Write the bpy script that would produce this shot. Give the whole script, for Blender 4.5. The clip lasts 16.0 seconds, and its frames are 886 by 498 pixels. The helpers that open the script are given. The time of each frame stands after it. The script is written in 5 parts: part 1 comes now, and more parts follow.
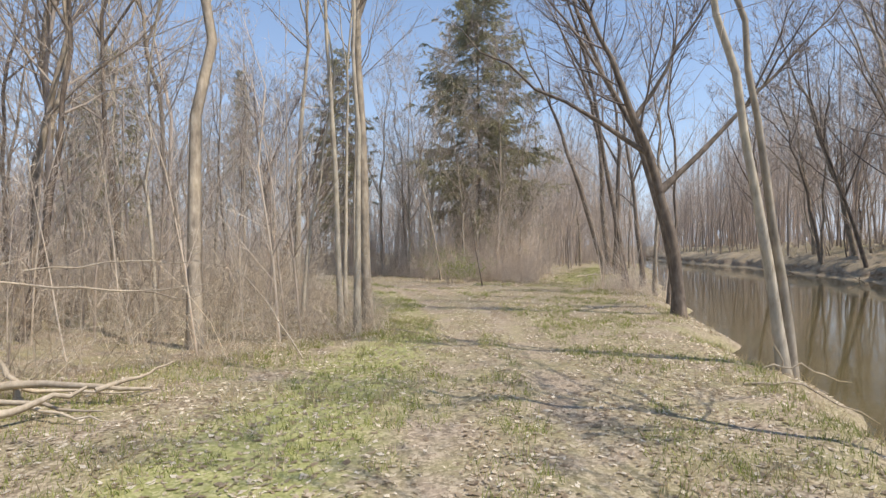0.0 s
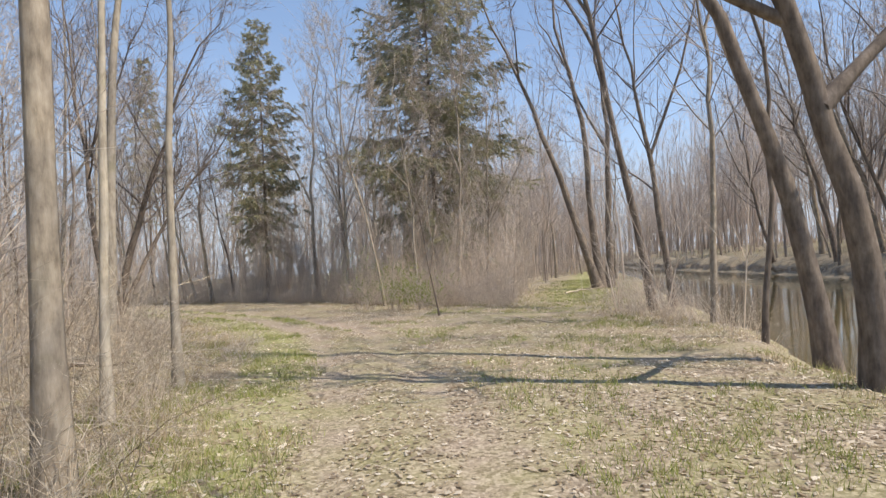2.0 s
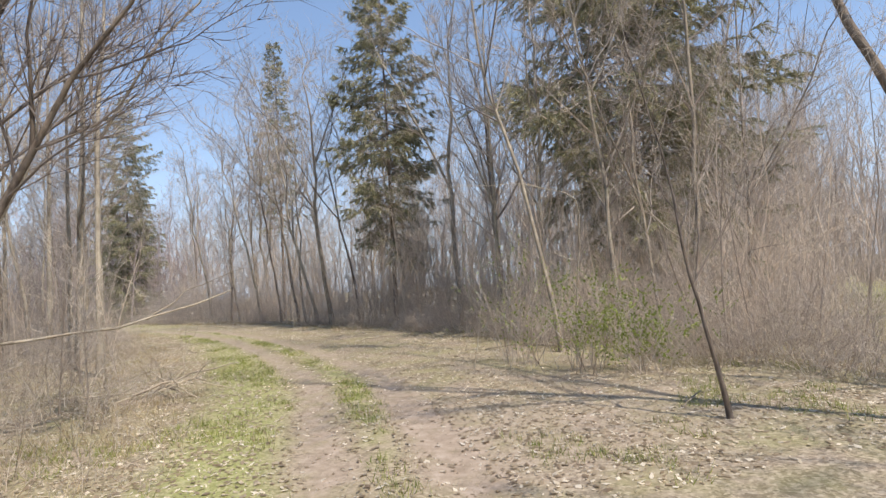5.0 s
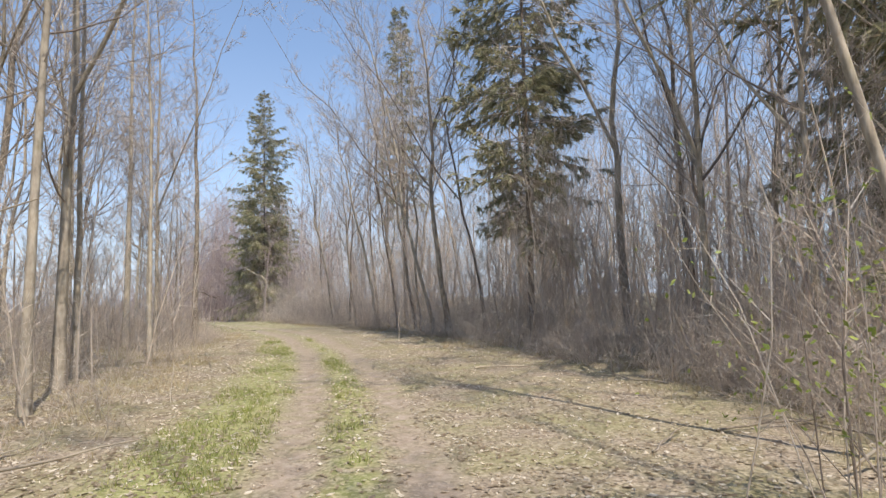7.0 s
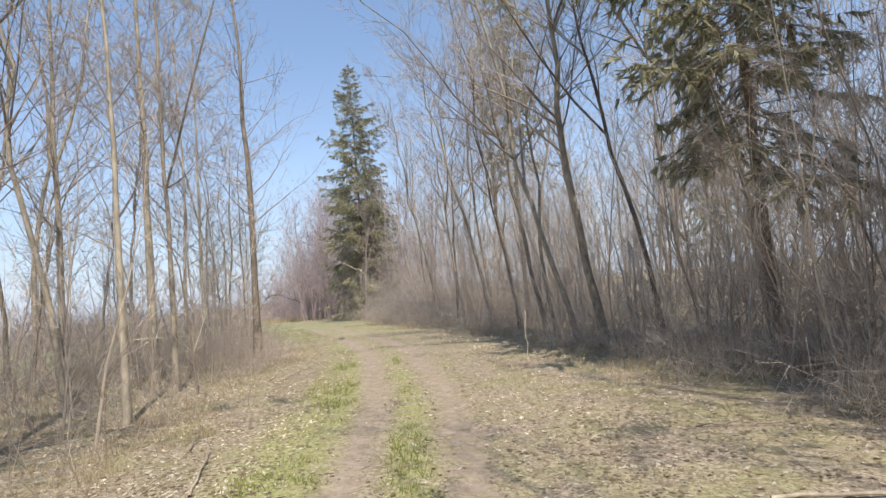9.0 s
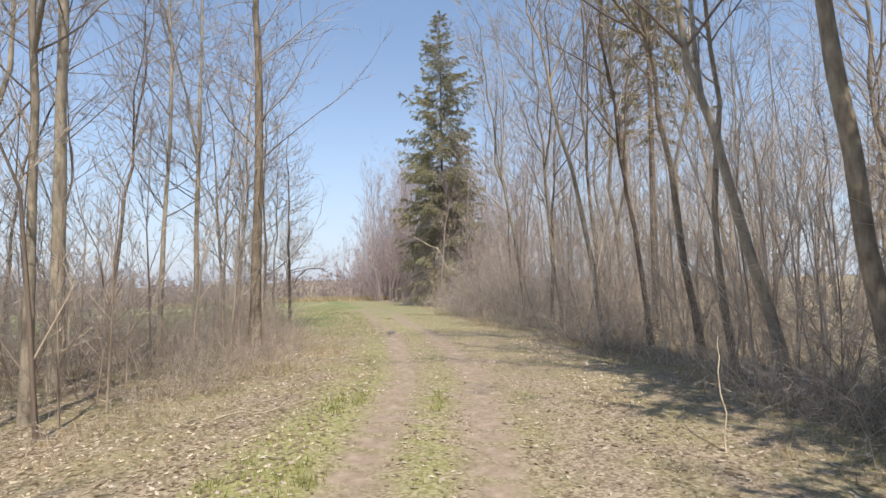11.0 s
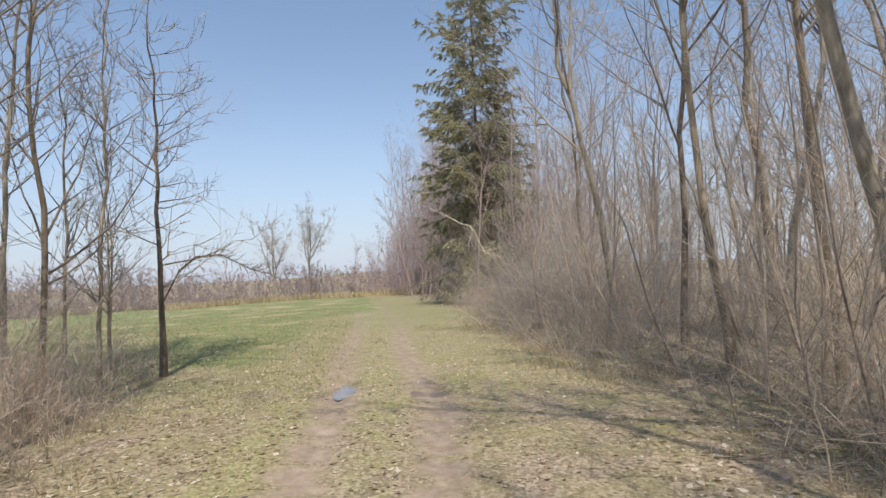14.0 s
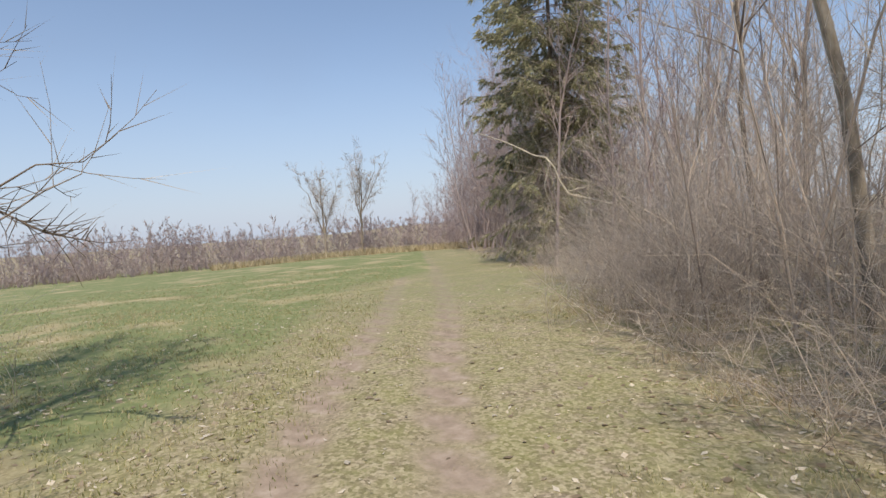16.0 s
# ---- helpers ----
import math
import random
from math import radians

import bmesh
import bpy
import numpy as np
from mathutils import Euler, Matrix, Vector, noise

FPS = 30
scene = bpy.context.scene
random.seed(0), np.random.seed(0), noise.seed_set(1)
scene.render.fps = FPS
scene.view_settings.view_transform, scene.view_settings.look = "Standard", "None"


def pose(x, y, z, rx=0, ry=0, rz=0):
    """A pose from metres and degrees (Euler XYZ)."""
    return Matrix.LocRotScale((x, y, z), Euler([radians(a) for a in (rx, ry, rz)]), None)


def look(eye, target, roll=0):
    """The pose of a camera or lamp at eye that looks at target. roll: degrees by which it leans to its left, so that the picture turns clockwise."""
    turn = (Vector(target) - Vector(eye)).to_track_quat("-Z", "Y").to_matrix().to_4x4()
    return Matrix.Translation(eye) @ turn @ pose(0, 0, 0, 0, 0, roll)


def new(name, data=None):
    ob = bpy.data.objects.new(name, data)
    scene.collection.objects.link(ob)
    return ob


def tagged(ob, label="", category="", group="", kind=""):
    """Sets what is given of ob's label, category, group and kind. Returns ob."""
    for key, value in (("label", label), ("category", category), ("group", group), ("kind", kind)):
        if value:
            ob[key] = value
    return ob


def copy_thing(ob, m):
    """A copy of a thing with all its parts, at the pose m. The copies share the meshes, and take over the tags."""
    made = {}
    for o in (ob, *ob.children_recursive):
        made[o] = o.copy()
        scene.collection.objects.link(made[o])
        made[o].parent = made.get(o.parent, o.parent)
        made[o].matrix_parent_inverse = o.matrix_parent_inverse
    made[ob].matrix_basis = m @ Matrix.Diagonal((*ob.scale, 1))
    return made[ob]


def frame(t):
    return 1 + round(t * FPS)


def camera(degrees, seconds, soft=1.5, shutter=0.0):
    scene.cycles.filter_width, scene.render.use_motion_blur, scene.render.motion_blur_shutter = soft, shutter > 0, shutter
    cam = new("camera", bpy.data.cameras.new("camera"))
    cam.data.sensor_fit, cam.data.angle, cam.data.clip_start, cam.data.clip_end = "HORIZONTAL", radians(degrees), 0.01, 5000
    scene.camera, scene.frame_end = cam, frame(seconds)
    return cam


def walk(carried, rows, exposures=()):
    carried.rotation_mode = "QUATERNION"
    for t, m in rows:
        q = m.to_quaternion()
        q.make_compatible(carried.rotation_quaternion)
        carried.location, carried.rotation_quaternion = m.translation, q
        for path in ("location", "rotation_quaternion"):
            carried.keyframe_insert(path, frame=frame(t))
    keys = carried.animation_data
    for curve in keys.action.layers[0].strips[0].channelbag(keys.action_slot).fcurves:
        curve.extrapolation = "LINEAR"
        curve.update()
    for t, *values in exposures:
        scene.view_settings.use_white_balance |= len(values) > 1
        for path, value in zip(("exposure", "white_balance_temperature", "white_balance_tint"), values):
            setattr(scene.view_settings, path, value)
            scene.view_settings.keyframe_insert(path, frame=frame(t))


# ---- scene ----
cam = camera(78, 16.0)
PATH = [
    (0.0, look((0.000, 0.000, 1.673), (-0.007, 10.000, 1.696), -0.72)),
    (0.5, look((0.165, 1.914, 1.621), (0.417, 11.910, 1.726), -1.31)),
    (1.0, look((0.375, 3.890, 1.596), (0.815, 13.880, 1.731), -1.96)),
    (1.5, look((0.568, 5.857, 1.598), (1.175, 15.834, 1.881), -1.42)),
    (2.0, look((0.817, 7.882, 1.570), (1.493, 17.855, 1.866), -3.07)),
    (2.5, look((0.986, 9.778, 1.591), (1.424, 19.765, 1.849), -3.53)),
    (3.0, look((1.016, 11.603, 1.604), (0.980, 21.596, 1.969), -4.54)),
    (3.5, look((0.859, 13.321, 1.659), (0.244, 23.301, 1.704), -4.07)),
    (4.0, look((0.609, 14.979, 1.696), (-0.632, 24.899, 1.904), -4.38)),
    (4.2, look((0.501, 15.653, 1.713), (-0.856, 25.554, 2.049), -4.36)),
    (6.3, look((-0.514, 22.554, 1.455), (-4.663, 31.612, 2.307), -0.97)),
    (6.5, look((-0.798, 23.186, 1.482), (-5.084, 32.182, 2.322), -0.69)),
    (7.0, look((-1.616, 24.757, 1.511), (-6.397, 33.498, 2.376), -1.47)),
    (7.5, look((-2.648, 26.186, 1.478), (-7.914, 34.638, 2.385), -2.19)),
    (8.0, look((-3.691, 27.684, 1.597), (-9.364, 35.863, 2.556), -1.81)),
    (8.5, look((-4.651, 29.072, 1.674), (-10.649, 37.035, 2.456), -3.03)),
    (9.0, look((-5.624, 30.444, 1.806), (-12.071, 38.057, 2.490), -5.02)),
    (9.5, look((-6.694, 31.684, 1.813), (-13.561, 38.920, 2.506), -6.55)),
    (9.7, look((-7.175, 32.160, 1.797), (-14.268, 39.165, 2.578), -5.35)),
    (11.8, look((-11.743, 37.406, 1.685), (-19.458, 43.744, 2.240), 0.13)),
    (12.0, look((-12.224, 37.855, 1.680), (-19.986, 44.113, 2.453), 0.59)),
    (12.5, look((-13.327, 38.925, 1.711), (-21.178, 45.106, 2.109), -0.48)),
    (13.0, look((-14.475, 39.914, 1.673), (-22.363, 46.057, 1.896), -0.47)),
    (13.5, look((-15.753, 40.969, 1.697), (-23.746, 46.974, 1.927), -0.53)),
    (14.0, look((-17.155, 42.078, 1.705), (-25.306, 47.861, 2.050), -2.12)),
    (14.5, look((-18.518, 43.124, 1.758), (-26.886, 48.577, 2.252), -4.21)),
    (15.0, look((-19.834, 43.991, 1.849), (-28.404, 49.138, 2.130), -3.49)),
    (15.5, look((-21.155, 44.873, 1.797), (-29.825, 49.855, 1.686), -5.09)),
    (16.0, look((-22.361, 45.531, 1.696), (-31.129, 50.311, 1.184), -3.83)),
]
walk(cam, PATH, [(0.0, 0.72, 6650, 13), (4.0, 0.76, 6590, 13), (6.5, 0.76, 6500, 13), (9.5, 0.75, 6530, 12), (12.0, 0.59, 6800, 13), (14.0, 0.49, 6740, 12), (16.0, 0.36, 6710, 13)])

# ---------------------------------------------------------------- light
SUN_DIR = Vector((0.86, -0.52, 1.42)).normalized()
world = bpy.data.worlds.new("sky")
scene.world = world
world.use_nodes = True
wt = world.node_tree
sky = wt.nodes.new("ShaderNodeTexSky")
sky.sky_type = 'NISHITA'
sky.sun_disc = False
sky.sun_elevation = math.asin(SUN_DIR.z)
sky.sun_rotation = math.atan2(SUN_DIR.x, SUN_DIR.y)
sky.air_density = 1.0
sky.dust_density = 0.1
sky.ozone_density = 1.0
wt.nodes["Background"].inputs["Strength"].default_value = 0.122
# thin high haze over the blue
wco = wt.nodes.new("ShaderNodeTexCoord")
wmap = wt.nodes.new("ShaderNodeMapping")
wmap.inputs["Scale"].default_value = (1.0, 1.6, 3.0)
wt.links.new(wco.outputs["Generated"], wmap.inputs["Vector"])
wn = wt.nodes.new("ShaderNodeTexNoise")
wn.inputs["Scale"].default_value = 2.2
wn.inputs["Detail"].default_value = 5
wt.links.new(wmap.outputs["Vector"], wn.inputs["Vector"])
wr = wt.nodes.new("ShaderNodeMapRange")
wr.inputs["From Min"].default_value = 0.3
wr.inputs["From Max"].default_value = 0.75
wr.inputs["To Min"].default_value = 0.30
wr.inputs["To Max"].default_value = 0.56
wt.links.new(wn.outputs["Fac"], wr.inputs["Value"])
wsep = wt.nodes.new("ShaderNodeSeparateXYZ")
wt.links.new(wco.outputs["Generated"], wsep.inputs["Vector"])
wz = wt.nodes.new("ShaderNodeMapRange")
wz.inputs["From Min"].default_value = 0.0
wz.inputs["From Max"].default_value = 0.42
wz.inputs["To Min"].default_value = 0.93
wz.inputs["To Max"].default_value = 0.0
wt.links.new(wsep.outputs["Z"], wz.inputs["Value"])
wadd = wt.nodes.new("ShaderNodeMath")
wadd.operation = 'MAXIMUM'
wt.links.new(wr.outputs["Result"], wadd.inputs[0])
wt.links.new(wz.outputs["Result"], wadd.inputs[1])
wm = wt.nodes.new("ShaderNodeMix")
wm.data_type = 'RGBA'
whaze = wt.nodes.new("ShaderNodeMix")
whaze.data_type = 'RGBA'
whaze.inputs[6].default_value = (1.45, 2.3, 3.75, 1)
whaze.inputs[7].default_value = (3.1, 3.75, 4.8, 1)
wt.links.new(wz.outputs["Result"], whaze.inputs[0])
wt.links.new(wadd.outputs[0], wm.inputs[0])
wt.links.new(sky.outputs["Color"], wm.inputs[6])
wt.links.new(whaze.outputs[2], wm.inputs[7])
wt.links.new(wm.outputs[2], wt.nodes["Background"].inputs["Color"])
sun_data = bpy.data.lights.new("sun", 'SUN')
sun_data.energy = 3.2
sun_data.angle = radians(0.6)
sun_data.color = (1.0, 0.92, 0.80)
sun = new("sun", sun_data)
sun.matrix_world = look(SUN_DIR * 60, (0, 0, 0))

rng = np.random.default_rng(11)


# ---------------------------------------------------------------- materials
def make_mat(name, rough=0.9, spec=0.2):
    m = bpy.data.materials.new(name)
    m.use_nodes = True
    nt = m.node_tree
    b = nt.nodes["Principled BSDF"]
    b.inputs["Roughness"].default_value = rough
    b.inputs["Specular IOR Level"].default_value = spec
    return m, nt, b


def nd(nt, kind, **kw):
    n = nt.nodes.new(kind)
    for k, v in kw.items():
        n.inputs[k.replace("_", " ")].default_value = v
    return n


def ramp(nt, fac, stops):
    r = nt.nodes.new("ShaderNodeValToRGB")
    e = r.color_ramp.elements
    while len(e) < len(stops):
        e.new(0.5)
    for k, (p, c) in enumerate(stops):
        e[k].position = p
        e[k].color = (*c, 1)
    nt.links.new(fac, r.inputs["Fac"])
    return r.outputs["Color"]


def mixc(nt, fac, a, b, mode='MIX'):
    n = nt.nodes.new("ShaderNodeMix")
    n.data_type = 'RGBA'
    n.blend_type = mode
    for sock, val in ((n.inputs[0], fac), (n.inputs[6], a), (n.inputs[7], b)):
        if hasattr(val, "is_linked"):
            nt.links.new(val, sock)
        elif isinstance(val, (int, float)):
            sock.default_value = val
        else:
            sock.default_value = (*val, 1)
    return n.outputs[2]


def noise_tex(nt, scale, detail=4.0, rough=0.6, stretch=None, vec=None):
    co = nt.nodes.new("ShaderNodeTexCoord")
    src = vec or co.outputs["Object"]
    if stretch:
        mp = nt.nodes.new("ShaderNodeMapping")
        mp.inputs["Scale"].default_value = stretch
        nt.links.new(src, mp.inputs["Vector"])
        src = mp.outputs["Vector"]
    n = nd(nt, "ShaderNodeTexNoise", Scale=scale, Detail=detail, Roughness=rough)
    nt.links.new(src, n.inputs["Vector"])
    return n.outputs["Fac"]


def bump(nt, bsdf, height, strength=0.4, dist=0.02):
    b = nd(nt, "ShaderNodeBump", Strength=strength, Distance=dist)
    nt.links.new(height, b.inputs["Height"])
    nt.links.new(b.outputs["Normal"], bsdf.inputs["Normal"])


def bark_mat(name, dark, mid, light, moss=0.0):
    m, nt, b = make_mat(name, 0.92, 0.15)
    coarse = noise_tex(nt, 16, 5, 0.7, (1, 1, 0.22))
    blotch = noise_tex(nt, 7, 4, 0.6, (1, 1, 0.6))
    f = mixc(nt, 0.45, coarse, blotch)
    g2 = noise_tex(nt, 1.3, 3, 0.5)
    col = ramp(nt, f, [(0.30, dark), (0.5, mid), (0.72, light)])
    info = nt.nodes.new("ShaderNodeObjectInfo")
    vary = ramp(nt, info.outputs["Random"], [(0.0, (0.72, 0.70, 0.68)), (1.0, (1.12, 1.1, 1.05))])
    col = mixc(nt, 1.0, col, vary, 'MULTIPLY')
    patch = ramp(nt, g2, [(0.42, (0.82, 0.82, 0.82)), (0.62, (1.1, 1.08, 1.02))])
    col = mixc(nt, 1.0, col, patch, 'MULTIPLY')
    if moss:
        mf = noise_tex(nt, 2.2, 4, 0.6)
        ms = nd(nt, "ShaderNodeMapRange", From_Min=0.55, From_Max=0.72, To_Max=moss)
        nt.links.new(mf, ms.inputs["Value"])
        col = mixc(nt, ms.outputs["Result"], col, (0.17, 0.17, 0.07))
    nt.links.new(col, b.inputs["Base Color"])
    bump(nt, b, f, 0.6, 0.02)
    return m


def island_mat(name, stops, rough=0.8, spec=0.2, trans=0.0):
    m, nt, b = make_mat(name, rough, spec)
    geo = nt.nodes.new("ShaderNodeNewGeometry")
    col = ramp(nt, geo.outputs["Random Per Island"], stops)
    big = noise_tex(nt, 0.35, 3, 0.5)
    tint = ramp(nt, big, [(0.35, (0.8, 0.8, 0.8)), (0.65, (1.12, 1.1, 1.06))])
    col = mixc(nt, 1.0, col, tint, 'MULTIPLY')
    nt.links.new(col, b.inputs["Base Color"])
    if trans:
        tr = nt.nodes.new("ShaderNodeBsdfTranslucent")
        nt.links.new(col, tr.inputs["Color"])
        mx = nt.nodes.new("ShaderNodeMixShader")
        mx.inputs["Fac"].default_value = trans
        nt.links.new(b.outputs["BSDF"], mx.inputs[1])
        nt.links.new(tr.outputs["BSDF"], mx.inputs[2])
        nt.links.new(mx.outputs["Shader"], nt.nodes["Material Output"].inputs["Surface"])
    return m


BARK = bark_mat("grey_brown_bark", (0.13, 0.108, 0.088), (0.36, 0.315, 0.262), (0.56, 0.505, 0.435), 0.25)
BARK_PALE = bark_mat("pale_poplar_bark", (0.21, 0.185, 0.15), (0.45, 0.41, 0.35), (0.63, 0.59, 0.52), 0.35)
BARK_DARK = bark_mat("dark_wet_bark", (0.075, 0.06, 0.052), (0.215, 0.18, 0.153), (0.40, 0.345, 0.30))
TWIG = island_mat("twig_bark", [(0.0, (0.32, 0.27, 0.235)), (0.5, (0.53, 0.465, 0.405)), (1.0, (0.76, 0.685, 0.605))], 0.85, 0.2, 0.4)
TWIG_DARK = island_mat("dark_twig_bark", [(0.0, (0.15, 0.125, 0.115)), (1.0, (0.42, 0.365, 0.33))], 0.85, 0.2, 0.3)
# twig bark for far trees, its colour paled to paint in distance haze
TWIG_HAZED = island_mat("hazed_far_twig_bark", [(0.0, (0.45, 0.39, 0.345)), (1.0, (0.76, 0.68, 0.62))], 0.9, 0.2, 0.45)
TWIG_RED = island_mat("budding_twig", [(0.0, (0.42, 0.34, 0.335)), (1.0, (0.66, 0.565, 0.55))], 0.85, 0.2, 0.45)
BRUSH_TAN = island_mat("tan_brush_stem", [(0.0, (0.36, 0.295, 0.225)), (0.35, (0.58, 0.50, 0.405)), (0.7, (0.75, 0.67, 0.555)), (1.0, (0.92, 0.84, 0.71))], 0.8, 0.25, 0.5)
BRUSH = island_mat("dry_brush_stem", [(0.0, (0.38, 0.32, 0.275)), (0.35, (0.60, 0.525, 0.46)), (0.7, (0.76, 0.68, 0.60)), (1.0, (0.92, 0.845, 0.75))], 0.8, 0.25, 0.5)
NEEDLE = island_mat("spruce_needles", [(0.0, (0.21, 0.22, 0.14)), (0.45, (0.35, 0.35, 0.22)), (0.8, (0.48, 0.46, 0.29)), (1.0, (0.62, 0.55, 0.42))], 0.7, 0.2, 0.45)
LEAF = island_mat("dry_oak_leaf", [(0.0, (0.28, 0.215, 0.15)), (0.4, (0.42, 0.345, 0.25)), (0.7, (0.62, 0.535, 0.405)), (0.86, (0.88, 0.805, 0.675))], 0.6, 0.35, 0.4)
GRASS = island_mat("spring_grass", [(0.0, (0.18, 0.225, 0.055)), (0.55, (0.31, 0.35, 0.095)), (0.85, (0.42, 0.42, 0.16)), (1.0, (0.56, 0.50, 0.31))], 0.6, 0.3, 0.3)
FIELD_GRASS = island_mat("olive_field_grass", [(0.0, (0.23, 0.25, 0.10)), (0.4, (0.36, 0.36, 0.16)), (0.7, (0.52, 0.475, 0.27)), (1.0, (0.66, 0.585, 0.41))], 0.6, 0.3, 0.3)
STRAW = island_mat("dead_grass", [(0.0, (0.33, 0.26, 0.15)), (0.6, (0.50, 0.42, 0.27)), (1.0, (0.64, 0.56, 0.38))], 0.7, 0.2, 0.2)
BUDLEAF = island_mat("new_green_leaves", [(0.0, (0.20, 0.27, 0.05)), (1.0, (0.42, 0.48, 0.13))], 0.6, 0.3, 0.35)
DEADWOOD = bark_mat("weathered_dead_wood", (0.28, 0.235, 0.185), (0.50, 0.44, 0.36), (0.68, 0.62, 0.53))


# ---------------------------------------------------------------- mesh helpers
def mesh_np(name, verts, quads=None, tris=None, smooth=True):
    me = bpy.data.meshes.new(name)
    verts = np.asarray(verts, np.float32).reshape(-1, 3)
    loops, starts, n = [], [], 0
    for arr, k in ((quads, 4), (tris, 3)):
        if arr is not None and len(arr):
            arr = np.asarray(arr, np.int32).reshape(-1, k)
            loops.append(arr.ravel())
            starts.append(n + np.arange(len(arr), dtype=np.int32) * k)
            n += arr.size
    loops, starts = np.concatenate(loops), np.concatenate(starts)
    me.vertices.add(len(verts))
    me.vertices.foreach_set("co", verts.ravel())
    me.loops.add(len(loops))
    me.loops.foreach_set("vertex_index", loops)
    me.polygons.add(len(starts))
    me.polygons.foreach_set("loop_start", starts)
    me.polygons.foreach_set("use_smooth", np.full(len(starts), smooth))
    me.update(calc_edges=True)
    return me


def add(name, me, mat, parent=None, label=""):
    me.materials.append(mat)
    ob = new(name, me)
    if parent:
        ob.parent = parent
    if label:
        ob["label"] = label
    return ob


def tubes(P, R, sides=3):
    """Tapered tubes along polylines P (n, k, 3) with radii R (n, k)."""
    P, R = np.asarray(P, float), np.asarray(R, float)
    n, k, _ = P.shape
    t = P[:, -1] - P[:, 0]
    t /= np.linalg.norm(t, axis=1, keepdims=True) + 1e-9
    ref = np.where(np.abs(t[:, 2:3]) > 0.8, np.array([[1.0, 0.2, 0]]), np.array([[0.1, 0, 1.0]]))
    u = np.cross(t, ref)
    u /= np.linalg.norm(u, axis=1, keepdims=True)
    v = np.cross(t, u)
    a = np.arange(sides) * 2 * np.pi / sides
    ring = u[:, None] * np.cos(a)[None, :, None] + v[:, None] * np.sin(a)[None, :, None]
    V = P[:, :, None] + R[:, :, None, None] * ring[:, None]
    idx = np.arange(n * k * sides).reshape(n, k, sides)
    a0, a1 = idx[:, :-1], idx[:, 1:]
    Q = np.stack([a0, np.roll(a0, -1, 2), np.roll(a1, -1, 2), a1], -1).reshape(-1, 4)
    return V.reshape(-1, 3), Q


def cones(B, T, R):
    """Fine twigs from points B to tips T, each one slender tapering sliver."""
    n = len(B)
    t = unit(T - B)
    k = np.arange(n)
    ref = np.stack([np.sin(k * 2.4), np.cos(k * 2.4), np.sin(k * 1.7 + 1)], 1)
    u = unit(np.cross(t, ref)) * (0.9 * np.broadcast_to(np.asarray(R, float), (n,)))[:, None]
    V = np.stack([B - u, B + u, T], 1).reshape(-1, 3)
    return V, None, np.arange(n * 3).reshape(-1, 3)


class Bag:
    """Collects pieces of one mesh."""

    def __init__(self):
        self.v, self.q, self.t, self.n = [], [], [], 0

    def put(self, V, Q=None, T=None):
        V = np.asarray(V, float).reshape(-1, 3)
        if Q is not None and len(Q):
            self.q.append(np.asarray(Q) + self.n)
        if T is not None and len(T):
            self.t.append(np.asarray(T) + self.n)
        self.v.append(V)
        self.n += len(V)

    def mesh(self, name, smooth=True):
        return mesh_np(name, np.concatenate(self.v), np.concatenate(self.q) if self.q else None,
                       np.concatenate(self.t) if self.t else None, smooth)


def unit(v):
    return v / (np.linalg.norm(v, axis=-1, keepdims=True) + 1e-9)


def shoots(r, start, direction, length, k, bend=0.2, rise=0.0):
    """Curved polylines: (n, k, 3)."""
    n = len(start)
    s = np.linspace(0, 1, k)[None, :, None]
    d = unit(direction)
    side = unit(np.cross(d, r.normal(size=(n, 3))))
    up = np.array([0, 0, 1.0])
    L = np.asarray(length).reshape(n, 1, 1)
    kink = np.cumsum(r.normal(0, 0.035, (n, k, 3)), axis=1)
    kink -= kink[:, :1]
    return start[:, None] + L * (d[:, None] * s + side[:, None] * (bend * s * s) * r.uniform(-1, 1, (n, 1, 1)) + up * (rise * s * s) + kink * s)


def along(P, R, i, f):
    """Points, radii and tangents on polylines i at fractions f."""
    k = P.shape[1]
    x = f * (k - 1)
    j = np.minimum(x.astype(int), k - 2)
    w = (x - j)[:, None]
    a, b = P[i, j], P[i, j + 1]
    return a * (1 - w) + b * w, R[i, j] * (1 - w[:, 0]) + R[i, j + 1] * w[:, 0], unit(b - a)


def fork_dir(r, tangent, spread):
    n = len(tangent)
    side = unit(np.cross(tangent, r.normal(size=(n, 3))))
    c, s = np.cos(spread)[:, None], np.sin(spread)[:, None]
    return tangent * c + side * s


# ---------------------------------------------------------------- the lie of the land
TRAIL = np.array([(-0.5, -40), (-0.1, -14), (0.45, 0), (1.0, 6), (1.15, 11), (0.7, 15.5), (-0.6, 22), (-3.7, 27.7), (-7.3, 32.3), (-12.0, 37.4),
                  (-17.2, 42.1), (-22.6, 45.9), (-32, 50.6), (-45, 57), (-62, 65), (-100, 82)], float)
SEG = np.diff(TRAIL, axis=0)
SLEN = np.linalg.norm(SEG, axis=1)
ARC = np.concatenate([[0], np.cumsum(SLEN)]) - (SLEN[0] + SLEN[1])


